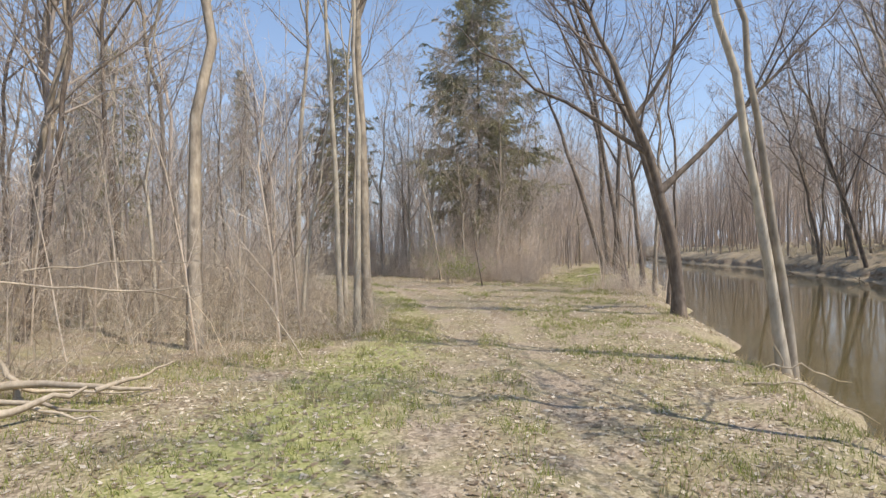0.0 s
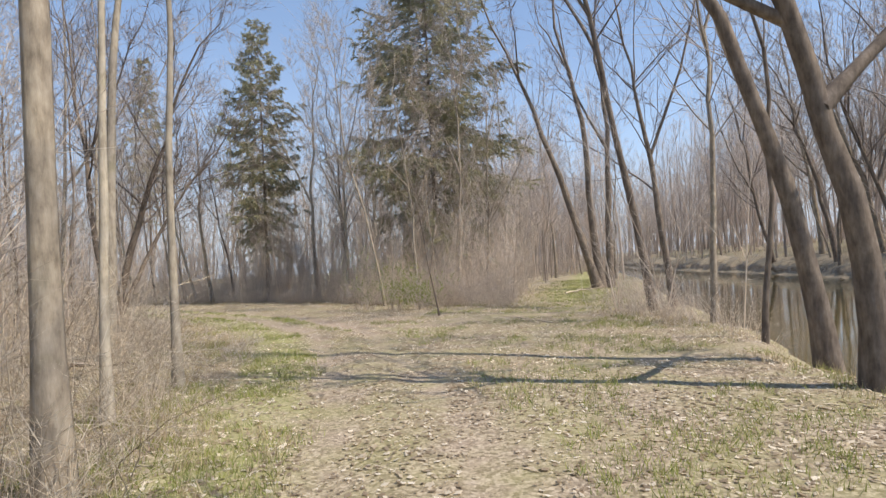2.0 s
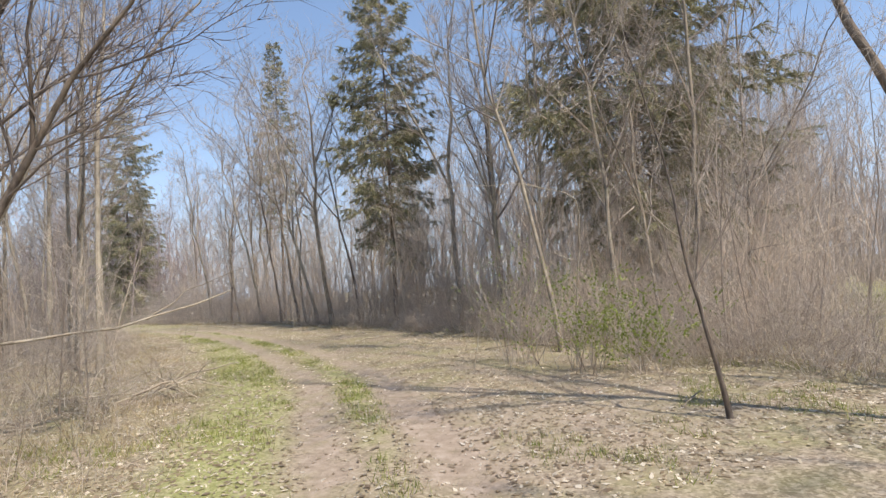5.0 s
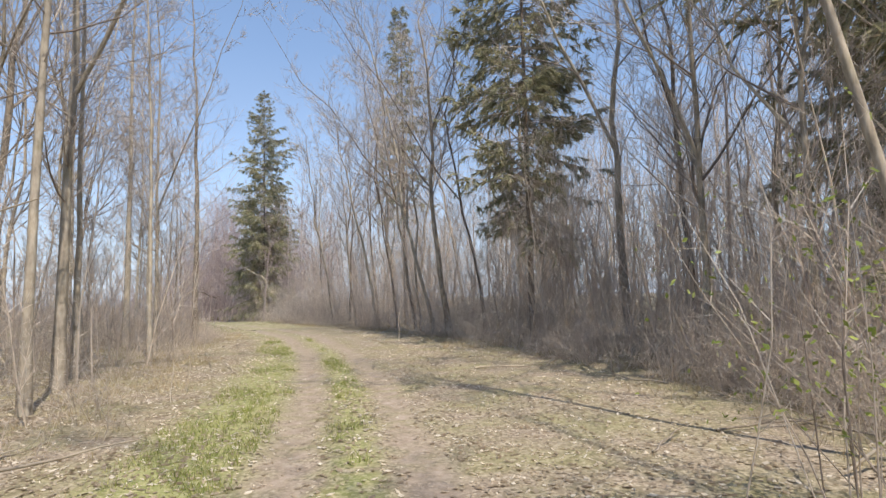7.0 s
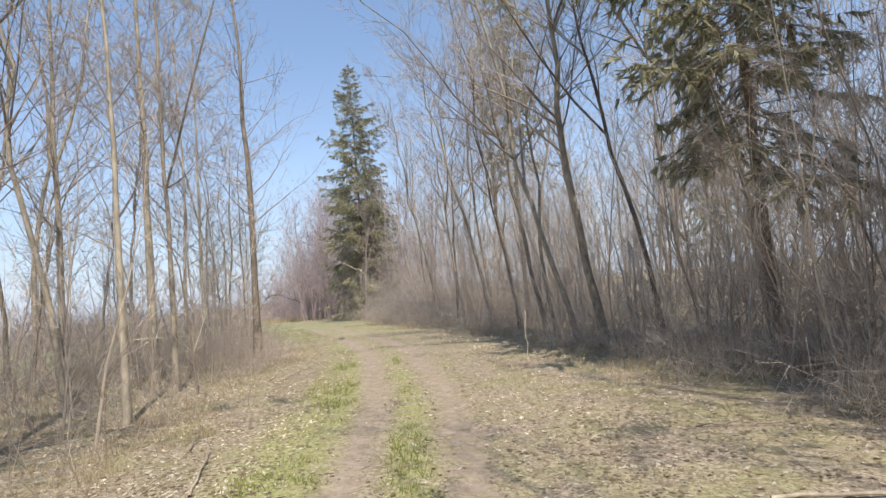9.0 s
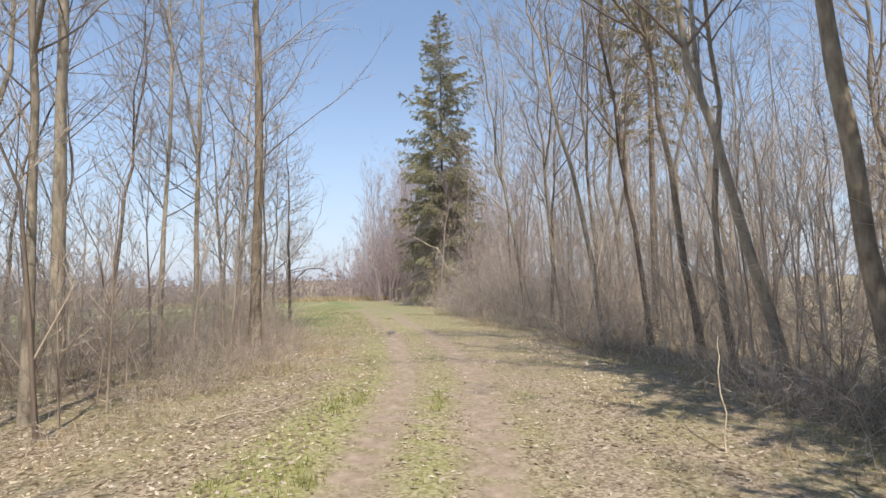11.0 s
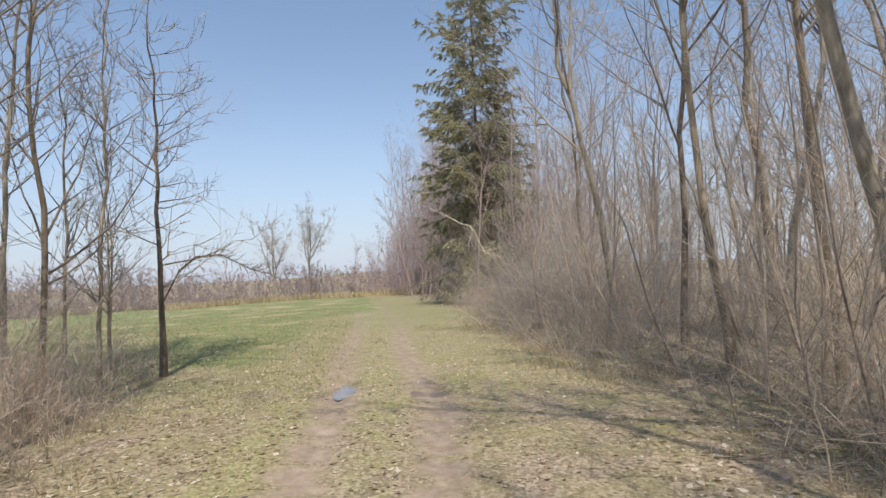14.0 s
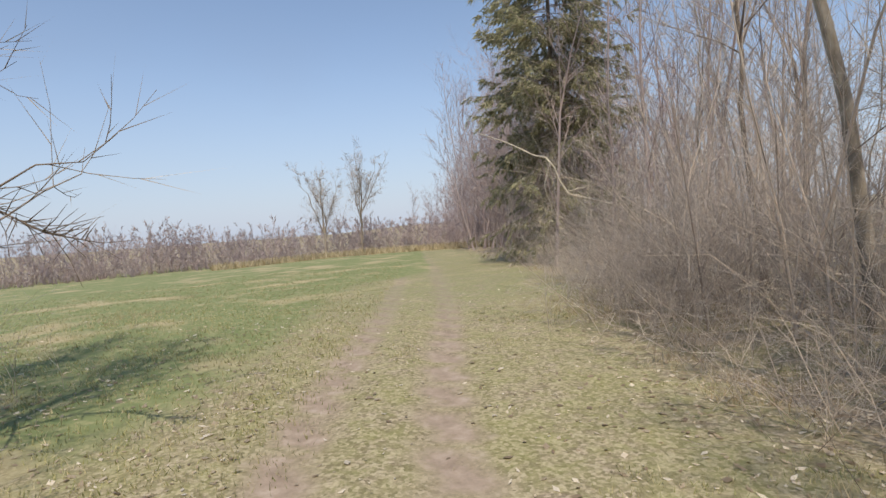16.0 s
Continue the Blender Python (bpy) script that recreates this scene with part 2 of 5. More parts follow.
def trail_coords(x, y):
    """Arc length along the trail (0 where the walk begins) and offset, left positive."""
    p = np.stack([np.asarray(x, float).ravel(), np.asarray(y, float).ravel()], 1)
    best = np.full(len(p), 1e9)
    arc, off = np.zeros(len(p)), np.zeros(len(p))
    for k in range(len(SEG)):
        d = p - TRAIL[k]
        e = SEG[k] / SLEN[k]
        s = np.clip(d @ e, 0, SLEN[k])
        q = d - s[:, None] * e
        dist = np.hypot(q[:, 0], q[:, 1])
        m = dist < best
        best[m] = dist[m]
        arc[m] = ARC[k] + s[m]
        off[m] = (np.sign(e[0] * d[:, 1] - e[1] * d[:, 0]) * dist)[m]
    return arc.reshape(np.shape(x)), off.reshape(np.shape(x))


def trail_point(arc, off):
    k = np.clip(np.searchsorted(ARC, arc) - 1, 0, len(SEG) - 1)
    e = SEG[k] / SLEN[k][:, None]
    p = TRAIL[k] + e * (arc - ARC[k])[:, None]
    return p + np.stack([-e[:, 1], e[:, 0]], 1) * off[:, None]


def rut_off(arc, off):
    """Offset from the middle of the two wheel ruts, which wander a little within the strip."""
    return off - np.interp(arc, [0, 20, 29, 40, 49, 54, 60, 66], [0.30, 0.30, 0.18, 0.35, 0.50, 0.70, 0.74, 0.4])


# half widths of the open ground, left and right, along the trail
OPEN_ARC = [-40, 0, 4, 7, 8.2, 9.5, 11.5, 16, 20, 24, 28, 33, 38, 44, 50, 54, 57, 60, 64, 68, 72, 120]
OPEN_LEFT = [4.2, 5.8, 6.2, 6.0, 3.9, 2.9, 2.35, 3.0, 4.0, 3.6, 3.2, 3.4, 3.9, 4.0, 3.3, 3.4, 4.6, 60, 75, 85, 92, 120]
OPEN_RIGHT = [5, 4.4, 4.4, 4.6, 4.6, 4.8, 5.0, 5.6, 6.6, 6.2, 4.9, 5.0, 4.5, 3.7, 3.0, 2.8, 2.4, 2.3, 2.6, 3.5, 3.6, 4.2]
WATER_Z = -0.5
NEAR_Y = [-60, -5, 2, 6, 8, 13.5, 21, 33, 44, 56, 72, 90, 200]
NEAR_X = [2.0, 3.9, 4.5, 5.1, 5.5, 6.95, 9.15, 13.0, 17.3, 21, 25, 29, 58]
FAR_X = [12, 14, 15.5, 17, 18, 20, 22, 25.2, 28.2, 30.8, 33, 36, 66]


def smooth01(a, b, x):
    t = np.clip((x - a) / (b - a), 0, 1)
    return t * t * (3 - 2 * t)


def ripple(x, y):
    return (0.5 * np.sin(0.9 * x + 1.3 * np.sin(0.5 * y)) * np.sin(0.8 * y + 0.7) + 0.3 * np.sin(2.3 * x + 1.1 * y) * np.sin(1.9 * y - 0.8 * x)
            + 0.2 * np.sin(5.1 * x - 2.2 * y) * np.sin(4.3 * y + 1.7 * x))


def ground_z(x, y):
    x, y = np.asarray(x, float), np.asarray(y, float)
    arc, off = trail_coords(x, y)
    near, far = np.interp(y, NEAR_Y, NEAR_X), np.interp(y, NEAR_Y, FAR_X)
    wob = 0.25 * np.sin(y * 1.1) + 0.15 * np.sin(y * 2.7 + 1)
    z = 0.05 * ripple(x, y) * smooth01(0.8, 4, np.abs(off))
    # two wheel ruts and a low crown between them
    mid = rut_off(arc, off)
    z = z - 0.035 * np.exp(-((np.abs(mid) - 0.62) / 0.22) ** 2) + 0.02 * np.exp(-(mid / 0.3) ** 2)
    # creek
    z = z - 0.95 * smooth01(near - 1.5 + wob, near + 0.7 + wob, x)
    bank = smooth01(far + 0.9 - wob, far + 2.9 - wob, x)
    rough = ripple(x * 1.6, y * 1.6)
    z = z + bank * (1.75 + 0.12 * np.sin(y * 0.7) + 0.10 * rough) + smooth01(far + 2.2, far + 7, x) * (0.7 + 0.1 * rough) + smooth01(far + 3, far + 30, x) * 1.0
    # the open field falls away
    d = np.hypot(x + 22, y - 45)
    z = z - np.clip(d - 12, 0, 62) * 0.026 * smooth01(-22, -30, x)
    z = z - np.clip(d - 12, 0, 60) * 0.008 * smooth01(4, 20, off) * smooth01(56, 62, arc)
    return z - 7 * smooth01(76, 150, d) * smooth01(-50, -20, off) * smooth01(-40, -60, x)


def axis(lo, hi, step, reach):
    mid = np.arange(lo, hi + step, step)
    grow, a = [], step
    while sum(grow) < reach:
        a *= 1.22
        grow.append(a)
    g = np.cumsum(grow)
    return np.concatenate([lo - g[::-1], mid, mid[-1] + g])


def build_ground():
    X, Y = np.meshgrid(axis(-56, 32, 0.36, 900), axis(-6, 70, 0.36, 900), indexing="ij")
    Z = ground_z(X, Y)
    nx, ny = X.shape
    idx = np.arange(nx * ny).reshape(nx, ny)
    Q = np.stack([idx[:-1, :-1], idx[1:, :-1], idx[1:, 1:], idx[:-1, 1:]], -1).reshape(-1, 4)
    me = mesh_np("ground", np.stack([X, Y, Z], -1).reshape(-1, 3), Q)
    arc, off = trail_coords(X, Y)
    wl, wr = np.interp(arc, OPEN_ARC, OPEN_LEFT), np.interp(arc, OPEN_ARC, OPEN_RIGHT)
    ro = rut_off(arc, off)
    bare = np.exp(-((np.abs(ro) - 0.62) / np.interp(arc, [0, 30, 42], [0.34, 0.30, 0.25])) ** 2)
    forkpatch = np.exp(-(((X + 0.2) / 3.0) ** 2 + ((Y - 25.5) / 4.5) ** 2))
    bare = np.clip(bare * np.interp(arc, [0, 20, 30, 50, 57, 75], [0.3, 0.32, 0.65, 0.95, 0.95, 0.85]) + 0.5 * forkpatch, 0, 1)
    edge = np.where(off > 0, wl, wr)
    wood = smooth01(-0.6, 1.6, np.abs(off) - edge)
    line = ((X + 17) * -23 + (Y - 20) * -14) / 26.9
    field = np.maximum(smooth01(54.5, 63, arc + 1.2 * ripple(X, Y)) * smooth01(1.2, 4, off), smooth01(0, 5, line) * (arc > 24) * (off > 0))
    field = np.maximum(field, smooth01(55, 68, arc) * 0.4 * (1 - wood))
    field = np.where(np.hypot(X + 22, Y - 45) > 74, 0, field)
    verge = np.exp(-((off - np.interp(arc, [0, 8, 12], [2.7, 2.2, 1.8])) / np.interp(arc, [0, 8, 12], [1.2, 0.9, 0.75])) ** 2) * np.interp(arc, [-9, 0, 9, 14, 22, 28, 40, 56], [1.0, 1.1, 1.0, 0.55, 0.85, 0.95, 0.85, 0.5])
    verge = np.maximum(verge, smooth01(50, 58, arc) * (1 - wood) * 0.45)
    verge = np.maximum(verge, np.exp(-(ro / 0.28) ** 2) * np.interp(arc, [0, 20, 28, 40, 48, 60], [0.25, 0.25, 0.95, 0.9, 0.6, 0.5]))
    right_fork = np.exp(-((X - 9.0 - (Y - 34) * 0.35) / 1.6) ** 2) * smooth01(24, 31, Y) * (off < 0)
    verge = np.maximum(verge, right_fork * 0.7)
    cols = np.stack([bare, np.clip(verge, 0, 1), np.clip(field, 0, 1), wood], -1).reshape(-1, 4).astype(np.float32)
    at = me.color_attributes.new("cover", 'FLOAT_COLOR', 'POINT')
    at.data.foreach_set("color", cols.ravel())
    m, nt, b = make_mat("woodland_floor", 0.95, 0.1)
    va = nt.nodes.new("ShaderNodeVertexColor")
    va.layer_name = "cover"
    sep = nt.nodes.new("ShaderNodeSeparateColor")
    nt.links.new(va.outputs["Color"], sep.inputs["Color"])
    vco = nt.nodes.new("ShaderNodeTexCoord")
    vor = nd(nt, "ShaderNodeTexVoronoi", Scale=30.0, Randomness=1.0)
    nt.links.new(vco.outputs["Object"], vor.inputs["Vector"])
    vsep = nt.nodes.new("ShaderNodeSeparateColor")
    nt.links.new(vor.outputs["Color"], vsep.inputs["Color"])
    fine0 = noise_tex(nt, 38, 6, 0.7)
    fmix = nt.nodes.new("ShaderNodeMapRange")
    fmix.inputs["To Min"].default_value = 0.2
    fmix.inputs["To Max"].default_value = 0.8
    nt.links.new(vsep.outputs["Red"], fmix.inputs["Value"])
    favg = nt.nodes.new("ShaderNodeMath")
    favg.operation = 'MULTIPLY_ADD'
    favg.inputs[1].default_value = 0.4
    nt.links.new(fmix.outputs["Result"], favg.inputs[0])
    half = nt.nodes.new("ShaderNodeMath")
    half.operation = 'MULTIPLY'
    half.inputs[1].default_value = 0.6
    nt.links.new(fine0, half.inputs[0])
    nt.links.new(half.outputs[0], favg.inputs[2])
    fine = favg.outputs[0]
    mid = noise_tex(nt, 5.5, 5, 0.65)
    big = noise_tex(nt, 0.45, 3, 0.5)
    litter = ramp(nt, fine, [(0.34, (0.17, 0.135, 0.098)), (0.49, (0.29, 0.235, 0.173)), (0.64, (0.48, 0.405, 0.31))])
    olive = ramp(nt, fine, [(0.35, (0.19, 0.175, 0.085)), (0.54, (0.30, 0.275, 0.15)), (0.66, (0.43, 0.38, 0.25))])
    thin = nd(nt, "ShaderNodeMapRange", From_Min=0.38, From_Max=0.64, To_Max=0.85)
    nt.links.new(noise_tex(nt, 1.1, 4, 0.6), thin.inputs["Value"])
    litter = mixc(nt, thin.outputs["Result"], litter, olive)
    soil = ramp(nt, mid, [(0.30, (0.25, 0.195, 0.148)), (0.55, (0.37, 0.297, 0.232)), (0.8, (0.49, 0.41, 0.335))])
    green = ramp(nt, fine, [(0.34, (0.21, 0.22, 0.082)), (0.50, (0.295, 0.30, 0.125)), (0.63, (0.42, 0.395, 0.215))])
    lawn = ramp(nt, mid, [(0.34, (0.155, 0.20, 0.085)), (0.54, (0.225, 0.25, 0.115)), (0.68, (0.35, 0.33, 0.185))])
    straw = ramp(nt, mid, [(0.35, (0.36, 0.30, 0.17)), (0.7, (0.47, 0.41, 0.26))])
    patches = nd(nt, "ShaderNodeMapRange", From_Min=0.52, From_Max=0.66)
    nt.links.new(big, patches.inputs["Value"])
    lawn = mixc(nt, patches.outputs["Result"], lawn, straw)

    def masked(socket, tex, lo, hi):
        mul = nt.nodes.new("ShaderNodeMath")
        mul.operation = 'MULTIPLY_ADD'
        nt.links.new(tex, mul.inputs[0])
        mul.inputs[1].default_value = 0.9
        nt.links.new(socket, mul.inputs[2])
        mr = nd(nt, "ShaderNodeMapRange", From_Min=lo, From_Max=hi)
        nt.links.new(mul.outputs[0], mr.inputs["Value"])
        return mr.outputs["Result"]

    col = mixc(nt, masked(sep.outputs["Green"], mid, 0.72, 1.25), litter, green)
    col = mixc(nt, masked(sep.outputs["Red"], mid, 0.70, 1.15), col, soil)
    col = mixc(nt, masked(sep.outputs["Blue"], mid, 0.75, 1.05), col, lawn)
    nt.links.new(col, b.inputs["Base Color"])
    hs = mixc(nt, 0.4, fine, mid)
    bump(nt, b, hs, 0.45, 0.018)
    return tagged(add("ground", me, m), "leaf-strewn woodland floor with a two-track dirt trail and field", "ground", kind="structure")


ground = build_ground()


def build_water():
    ys = np.linspace(-60, 200, 131)
    near, far = np.interp(ys, NEAR_Y, NEAR_X) - 1.5, np.interp(ys, NEAR_Y, FAR_X) + 1.5
    V = np.concatenate([np.stack([near, ys, np.full_like(ys, WATER_Z)], 1), np.stack([far, ys, np.full_like(ys, WATER_Z)], 1)])
    n = len(ys)
    i = np.arange(n - 1)
    me = mesh_np("creek_water", V, np.stack([i, i + n, i + n + 1, i + 1], 1))
    m, nt, b = make_mat("muddy_creek_water", 0.06, 0.5)
    f = noise_tex(nt, 0.6, 3, 0.5)
    nt.links.new(ramp(nt, f, [(0.3, (0.085, 0.068, 0.026)), (0.7, (0.125, 0.10, 0.044))]), b.inputs["Base Color"])
    w = noise_tex(nt, 3.0, 2, 0.5, (1, 0.35, 1))
    bump(nt, b, w, 0.05, 0.05)
    return tagged(add("creek_water", me, m), "still brown creek water reflecting bare trees", "water", kind="structure")


water = build_water()


def build_bank():
    """The eroded far bank: a muddy ledge at the water, a dark broken scarp and an overhanging lip of roots and leaves."""
    ys = np.arange(-50, 150, 0.16)
    prof = np.array([(-0.9, -0.72), (-0.3, -0.56), (0.05, -0.46), (0.34, -0.40), (0.48, -0.30), (0.56, -0.12), (0.62, 0.06), (0.80, 0.22), (1.1, 0.38), (1.45, 0.52), (1.85, 0.66), (2.25, 0.78), (2.7, 0.86)])
    far = np.interp(ys, NEAR_Y, FAR_X) - (0.25 * np.sin(ys * 1.1) + 0.15 * np.sin(ys * 2.7 + 1))
    r = np.random.default_rng(93)
    n, k = len(ys), len(prof)
    jag = np.cumsum(r.normal(0, 0.13, (n, 1)), 0)
    jag = jag - np.convolve(jag[:, 0], np.ones(25) / 25, 'same')[:, None]
    cut = (0.28 * np.sin(ys * 0.9 + 2) + 0.2 * np.sin(ys * 2.3))[:, None]
    face = smooth01(-0.45, -0.2, prof[:, 1])[None] * (1 - smooth01(0.7, 0.86, prof[:, 1]))[None]
    X = far[:, None] + prof[None, :, 0] + (jag + cut * 0.5 + r.normal(0, 0.09, (n, k))) * face
    top = ground_z(far + 3.0, ys)[:, None]
    Z = prof[None, :, 1] + smooth01(0.0, 0.8, prof[:, 1])[None] * (top + 0.03 - 0.86) + r.normal(0, 0.03, (n, k)) * face
    X[:, -1] = far + 3.0
    Y = ys[:, None] + r.normal(0, 0.04, (n, k)) * face
    idx = np.arange(n * k).reshape(n, k)
    Q = np.stack([idx[:-1, :-1], idx[:-1, 1:], idx[1:, 1:], idx[1:, :-1]], -1).reshape(-1, 4)
    me = mesh_np("creek_bank", np.stack([X, Y, Z], -1).reshape(-1, 3), Q)
    m, nt, b = make_mat("eroded_bank_earth", 0.95, 0.15)
    f = noise_tex(nt, 6, 6, 0.7, (1, 0.6, 2.2))
    g = noise_tex(nt, 26, 4, 0.6)
    earth = ramp(nt, f, [(0.3, (0.26, 0.195, 0.135)), (0.5, (0.47, 0.375, 0.275)), (0.7, (0.66, 0.56, 0.44))])
    litter = ramp(nt, g, [(0.35, (0.19, 0.155, 0.11)), (0.5, (0.31, 0.26, 0.185)), (0.65, (0.49, 0.42, 0.315))])
    geo = nt.nodes.new("ShaderNodeNewGeometry")
    sep = nt.nodes.new("ShaderNodeSeparateXYZ")
    nt.links.new(geo.outputs["Normal"], sep.inputs["Vector"])
    ab = nt.nodes.new("ShaderNodeMath")
    ab.operation = 'ABSOLUTE'
    nt.links.new(sep.outputs["Z"], ab.inputs[0])
    lie = nd(nt, "ShaderNodeMapRange", From_Min=0.45, From_Max=0.75)
    nt.links.new(ab.outputs[0], lie.inputs["Value"])
    nt.links.new(mixc(nt, lie.outputs["Result"], earth, litter), b.inputs["Base Color"])
    bump(nt, b, f, 0.8, 0.06)
    return tagged(add("creek_bank", me, m), "dark eroded earth bank with leaf litter along its lip", "bank", kind="structure")


build_bank()


# ---------------------------------------------------------------- trees
def make_tree(name, label, seed, H, r0, lean=(0, 0), crown=0.45, limbs=16, spread=(0.5, 1.0), limb_len=0.22, twigs=(6, 8), bark=BARK, twig_mat=TWIG,
              curve=0.03, stems=None, twig_r=1.0, group="bare woodland trees", category="tree", sides=7, girth=0.0072, forks=1):
    """A bare tree: a trunk (or several stems) that forks into main limbs, and its branches, standing on the origin."""
    r = np.random.default_rng(seed)
    root = new(name)
    stems = stems or [dict(lean=lean, H=H, r0=r0)]
    bag_l = Bag()
    for st in stems:
        h, rr = st["H"], st["r0"]
        k = 16
        s = np.linspace(0, 1, k)
        kink = np.cumsum(r.normal(0, st.get("curve", curve) * 0.8, (k, 2)), axis=0)
        kink -= kink[0]
        ph = r.uniform(0, 6.3, 2)
        kink += 0.45 * st.get("curve", curve) * (np.sin(9 * s[:, None] + ph) - np.sin(ph))
        lx, ly = st["lean"]
        bow = st.get("bow", 0.0)
        path = np.stack([h * (lx * (s + bow * s * (s - 1)) + kink[:, 0] * 0.5 * s), h * (ly * (s + bow * s * (s - 1)) + kink[:, 1] * 0.5 * s), h * s], 1)
        path[:, :2] += np.array(st.get("at", (0, 0)))
        if "on" in st:
            path += along(prev[0][None], prev[1][None], np.zeros(1, int), np.array([st["on"]]))[0][0]
        else:
            path[0, 2] -= 0.15
        rad = rr * (1 - 0.93 * s ** 0.9) * r.uniform(0.94, 1.06, k)
        rad[0] *= 1.45
        rad[1] *= 1.06
        V, Q = tubes(path[None], rad[None], sides)
        add("trunk", mesh_np("trunk", V, Q), bark, root)
        prev = prev if "on" in st else (path, rad)
        c0 = st.get("crown", crown)
        # main limbs that part from the trunk at sharp angles and climb beside it
        leaders = [(path, rad, c0, st.get("limbs", limbs), h)]
        for q in range(st.get("forks", forks)):
            ff = np.array([r.uniform(max(0.25, c0 * 0.8), max(0.4, c0) + 0.2)])
            fb, fr, ft = along(path[None], rad[None], np.zeros(1, int), ff)
            fd = fork_dir(r, ft, r.uniform(0.35, 0.7, 1))
            fl = h * (1 - ff) * r.uniform(0.7, 1.0, 1)
            fp = shoots(r, fb, fd, fl, 9, 0.25, 0.30)[0]
            frad = fr[0] * 0.74 * (1 - 0.92 * np.linspace(0, 1, 9))
            V, Q = tubes(fp[None], frad[None], max(5, sides - 2))
            add("main_limb", mesh_np("main_limb", V, Q), bark, root)
            leaders.append((fp, frad, 0.15, max(5, int(st.get("limbs", limbs) * 0.55)), float(fl[0]) * 1.15))
        for path1, rad1, c1, n1, h1 in leaders:
            P0, R0 = path1[None], rad1[None]
            f1 = np.sort(r.uniform(c1, 0.98, n1))
            b, br, tg = along(P0, R0, np.zeros(n1, int), f1)
            d = fork_dir(r, tg, r.uniform(spread[0], spread[1], n1))
            L1 = h1 * limb_len * (1.15 - 0.75 * (f1 - c1) / (1 - c1 + 1e-6)) * r.uniform(0.45, 1.3, n1)
            k1 = 6 if sides < 7 else 8
            P1 = shoots(r, b, d, L1, k1, 0.35, 0.24)
            R1 = np.minimum(br * 0.6, girth * L1 + 0.004)[:, None] * (1 - 0.85 * np.linspace(0, 1, k1)[None])
            bag_l.put(*tubes(P1, R1, 3 if sides < 7 else 4))
            n2 = twigs[0]
            i2 = np.repeat(np.arange(n1), n2)
            f2 = r.uniform(0.2, 1.0, len(i2))
            b, br, tg = along(P1, R1, i2, f2)
            d = fork_dir(r, tg, r.uniform(0.4, 1.0, len(i2)))
            L2 = L1[i2] * r.uniform(0.22, 0.65, len(i2)) * (1.25 - f2 * 0.6)
            k2 = 3 if sides < 7 else 4
            P2 = shoots(r, b, d, L2, k2, 0.35, 0.2)
            R2 = np.clip(br * 0.6, 0.0055 * twig_r, 0.02)[:, None] * (1 - 0.6 * np.linspace(0, 1, k2)[None])
            bag_l.put(*tubes(P2, R2, 3))
            n3 = twigs[1]
            if n3:
                i3 = np.repeat(np.arange(len(i2)), n3)
                f3 = r.uniform(0.15, 1.0, len(i3))
                b, br, tg = along(P2, R2, i3, f3)
                d = fork_dir(r, tg, r.uniform(0.35, 0.95, len(i3)))
                L3 = np.clip(L2[i3] * r.uniform(0.25, 0.9, len(i3)), 0.2, 1.3)
                bag_l.put(*cones(b, b + d * L3[:, None] + np.array([0, 0, 0.1]) * L3[:, None], 0.0058 * twig_r))
    add("crown", bag_l.mesh("crown"), twig_mat, root)
    return tagged(root, label, category, group)


def stand(ob, x, y, turn=0.0, scale=1.0, sink=0.0):
    z = float(ground_z(np.array([x]), np.array([y]))[0]) - sink
    ob.matrix_basis = pose(x, y, z, 0, 0, turn) @ Matrix.Scale(scale, 4)
    return ob


def plant(src, x, y, turn, scale, tilt=0.0, way=0.0):
    z = float(ground_z(np.array([x]), np.array([y]))[0]) - abs(math.sin(radians(tilt))) * 0.1
    ob = copy_thing(src, pose(x, y, z, tilt * math.sin(radians(way)), tilt * math.cos(radians(way)), 0) @ pose(0, 0, 0, 0, 0, turn))
    ob.scale = (scale, scale, scale)
    return ob


GREY = "bare grey-brown woodland tree with fine leafless twigs"
# the forked tree on the creek bank and its neighbour
stand(make_tree("forked_tree", "dark forked tree with two spreading limbs on the creek bank", 3, 11, 0.21,
                stems=[dict(lean=(-0.34, 0.0), H=10.5, r0=0.16, bow=0.95, limbs=16, crown=0.42),
                       dict(lean=(0.92, 0.05), H=5.4, r0=0.085, on=0.29, bow=-0.2, limbs=16, crown=0.3, curve=0.05, forks=2),
                       dict(lean=(0.55, -0.1), H=4.4, r0=0.06, on=0.46, bow=-0.2, limbs=12, crown=0.3, curve=0.06, forks=1)],
                bark=BARK_DARK, twig_mat=TWIG_DARK, spread=(0.5, 1.1), limb_len=0.26, girth=0.0105), 5.75, 13.4)
stand(make_tree("leaning_tree", "dark slender tree leaning over the trail beside the creek", 4, 13, 0.15, lean=(-0.27, 0.0), crown=0.4, limbs=15,
                bark=BARK_DARK, twig_mat=TWIG_DARK, stems=[dict(lean=(-0.27, 0), H=13, r0=0.15, bow=0.5)]), 6.5, 15.0)
# twin trunk at the water's edge
stand(make_tree("twin_tree", "leaning twin-trunked tree with smooth bark at the water's edge", 5, 13, 0.11,
                stems=[dict(lean=(-0.24, 0.0), H=13, r0=0.082, bow=0.45, limbs=12, crown=0.5),
                       dict(lean=(-0.16, 0.02), H=11, r0=0.075, at=(0.12, 0.05), bow=0.6, limbs=10, crown=0.45)], bark=BARK_PALE), 4.75, 7.6, 0, 1, 0.1)
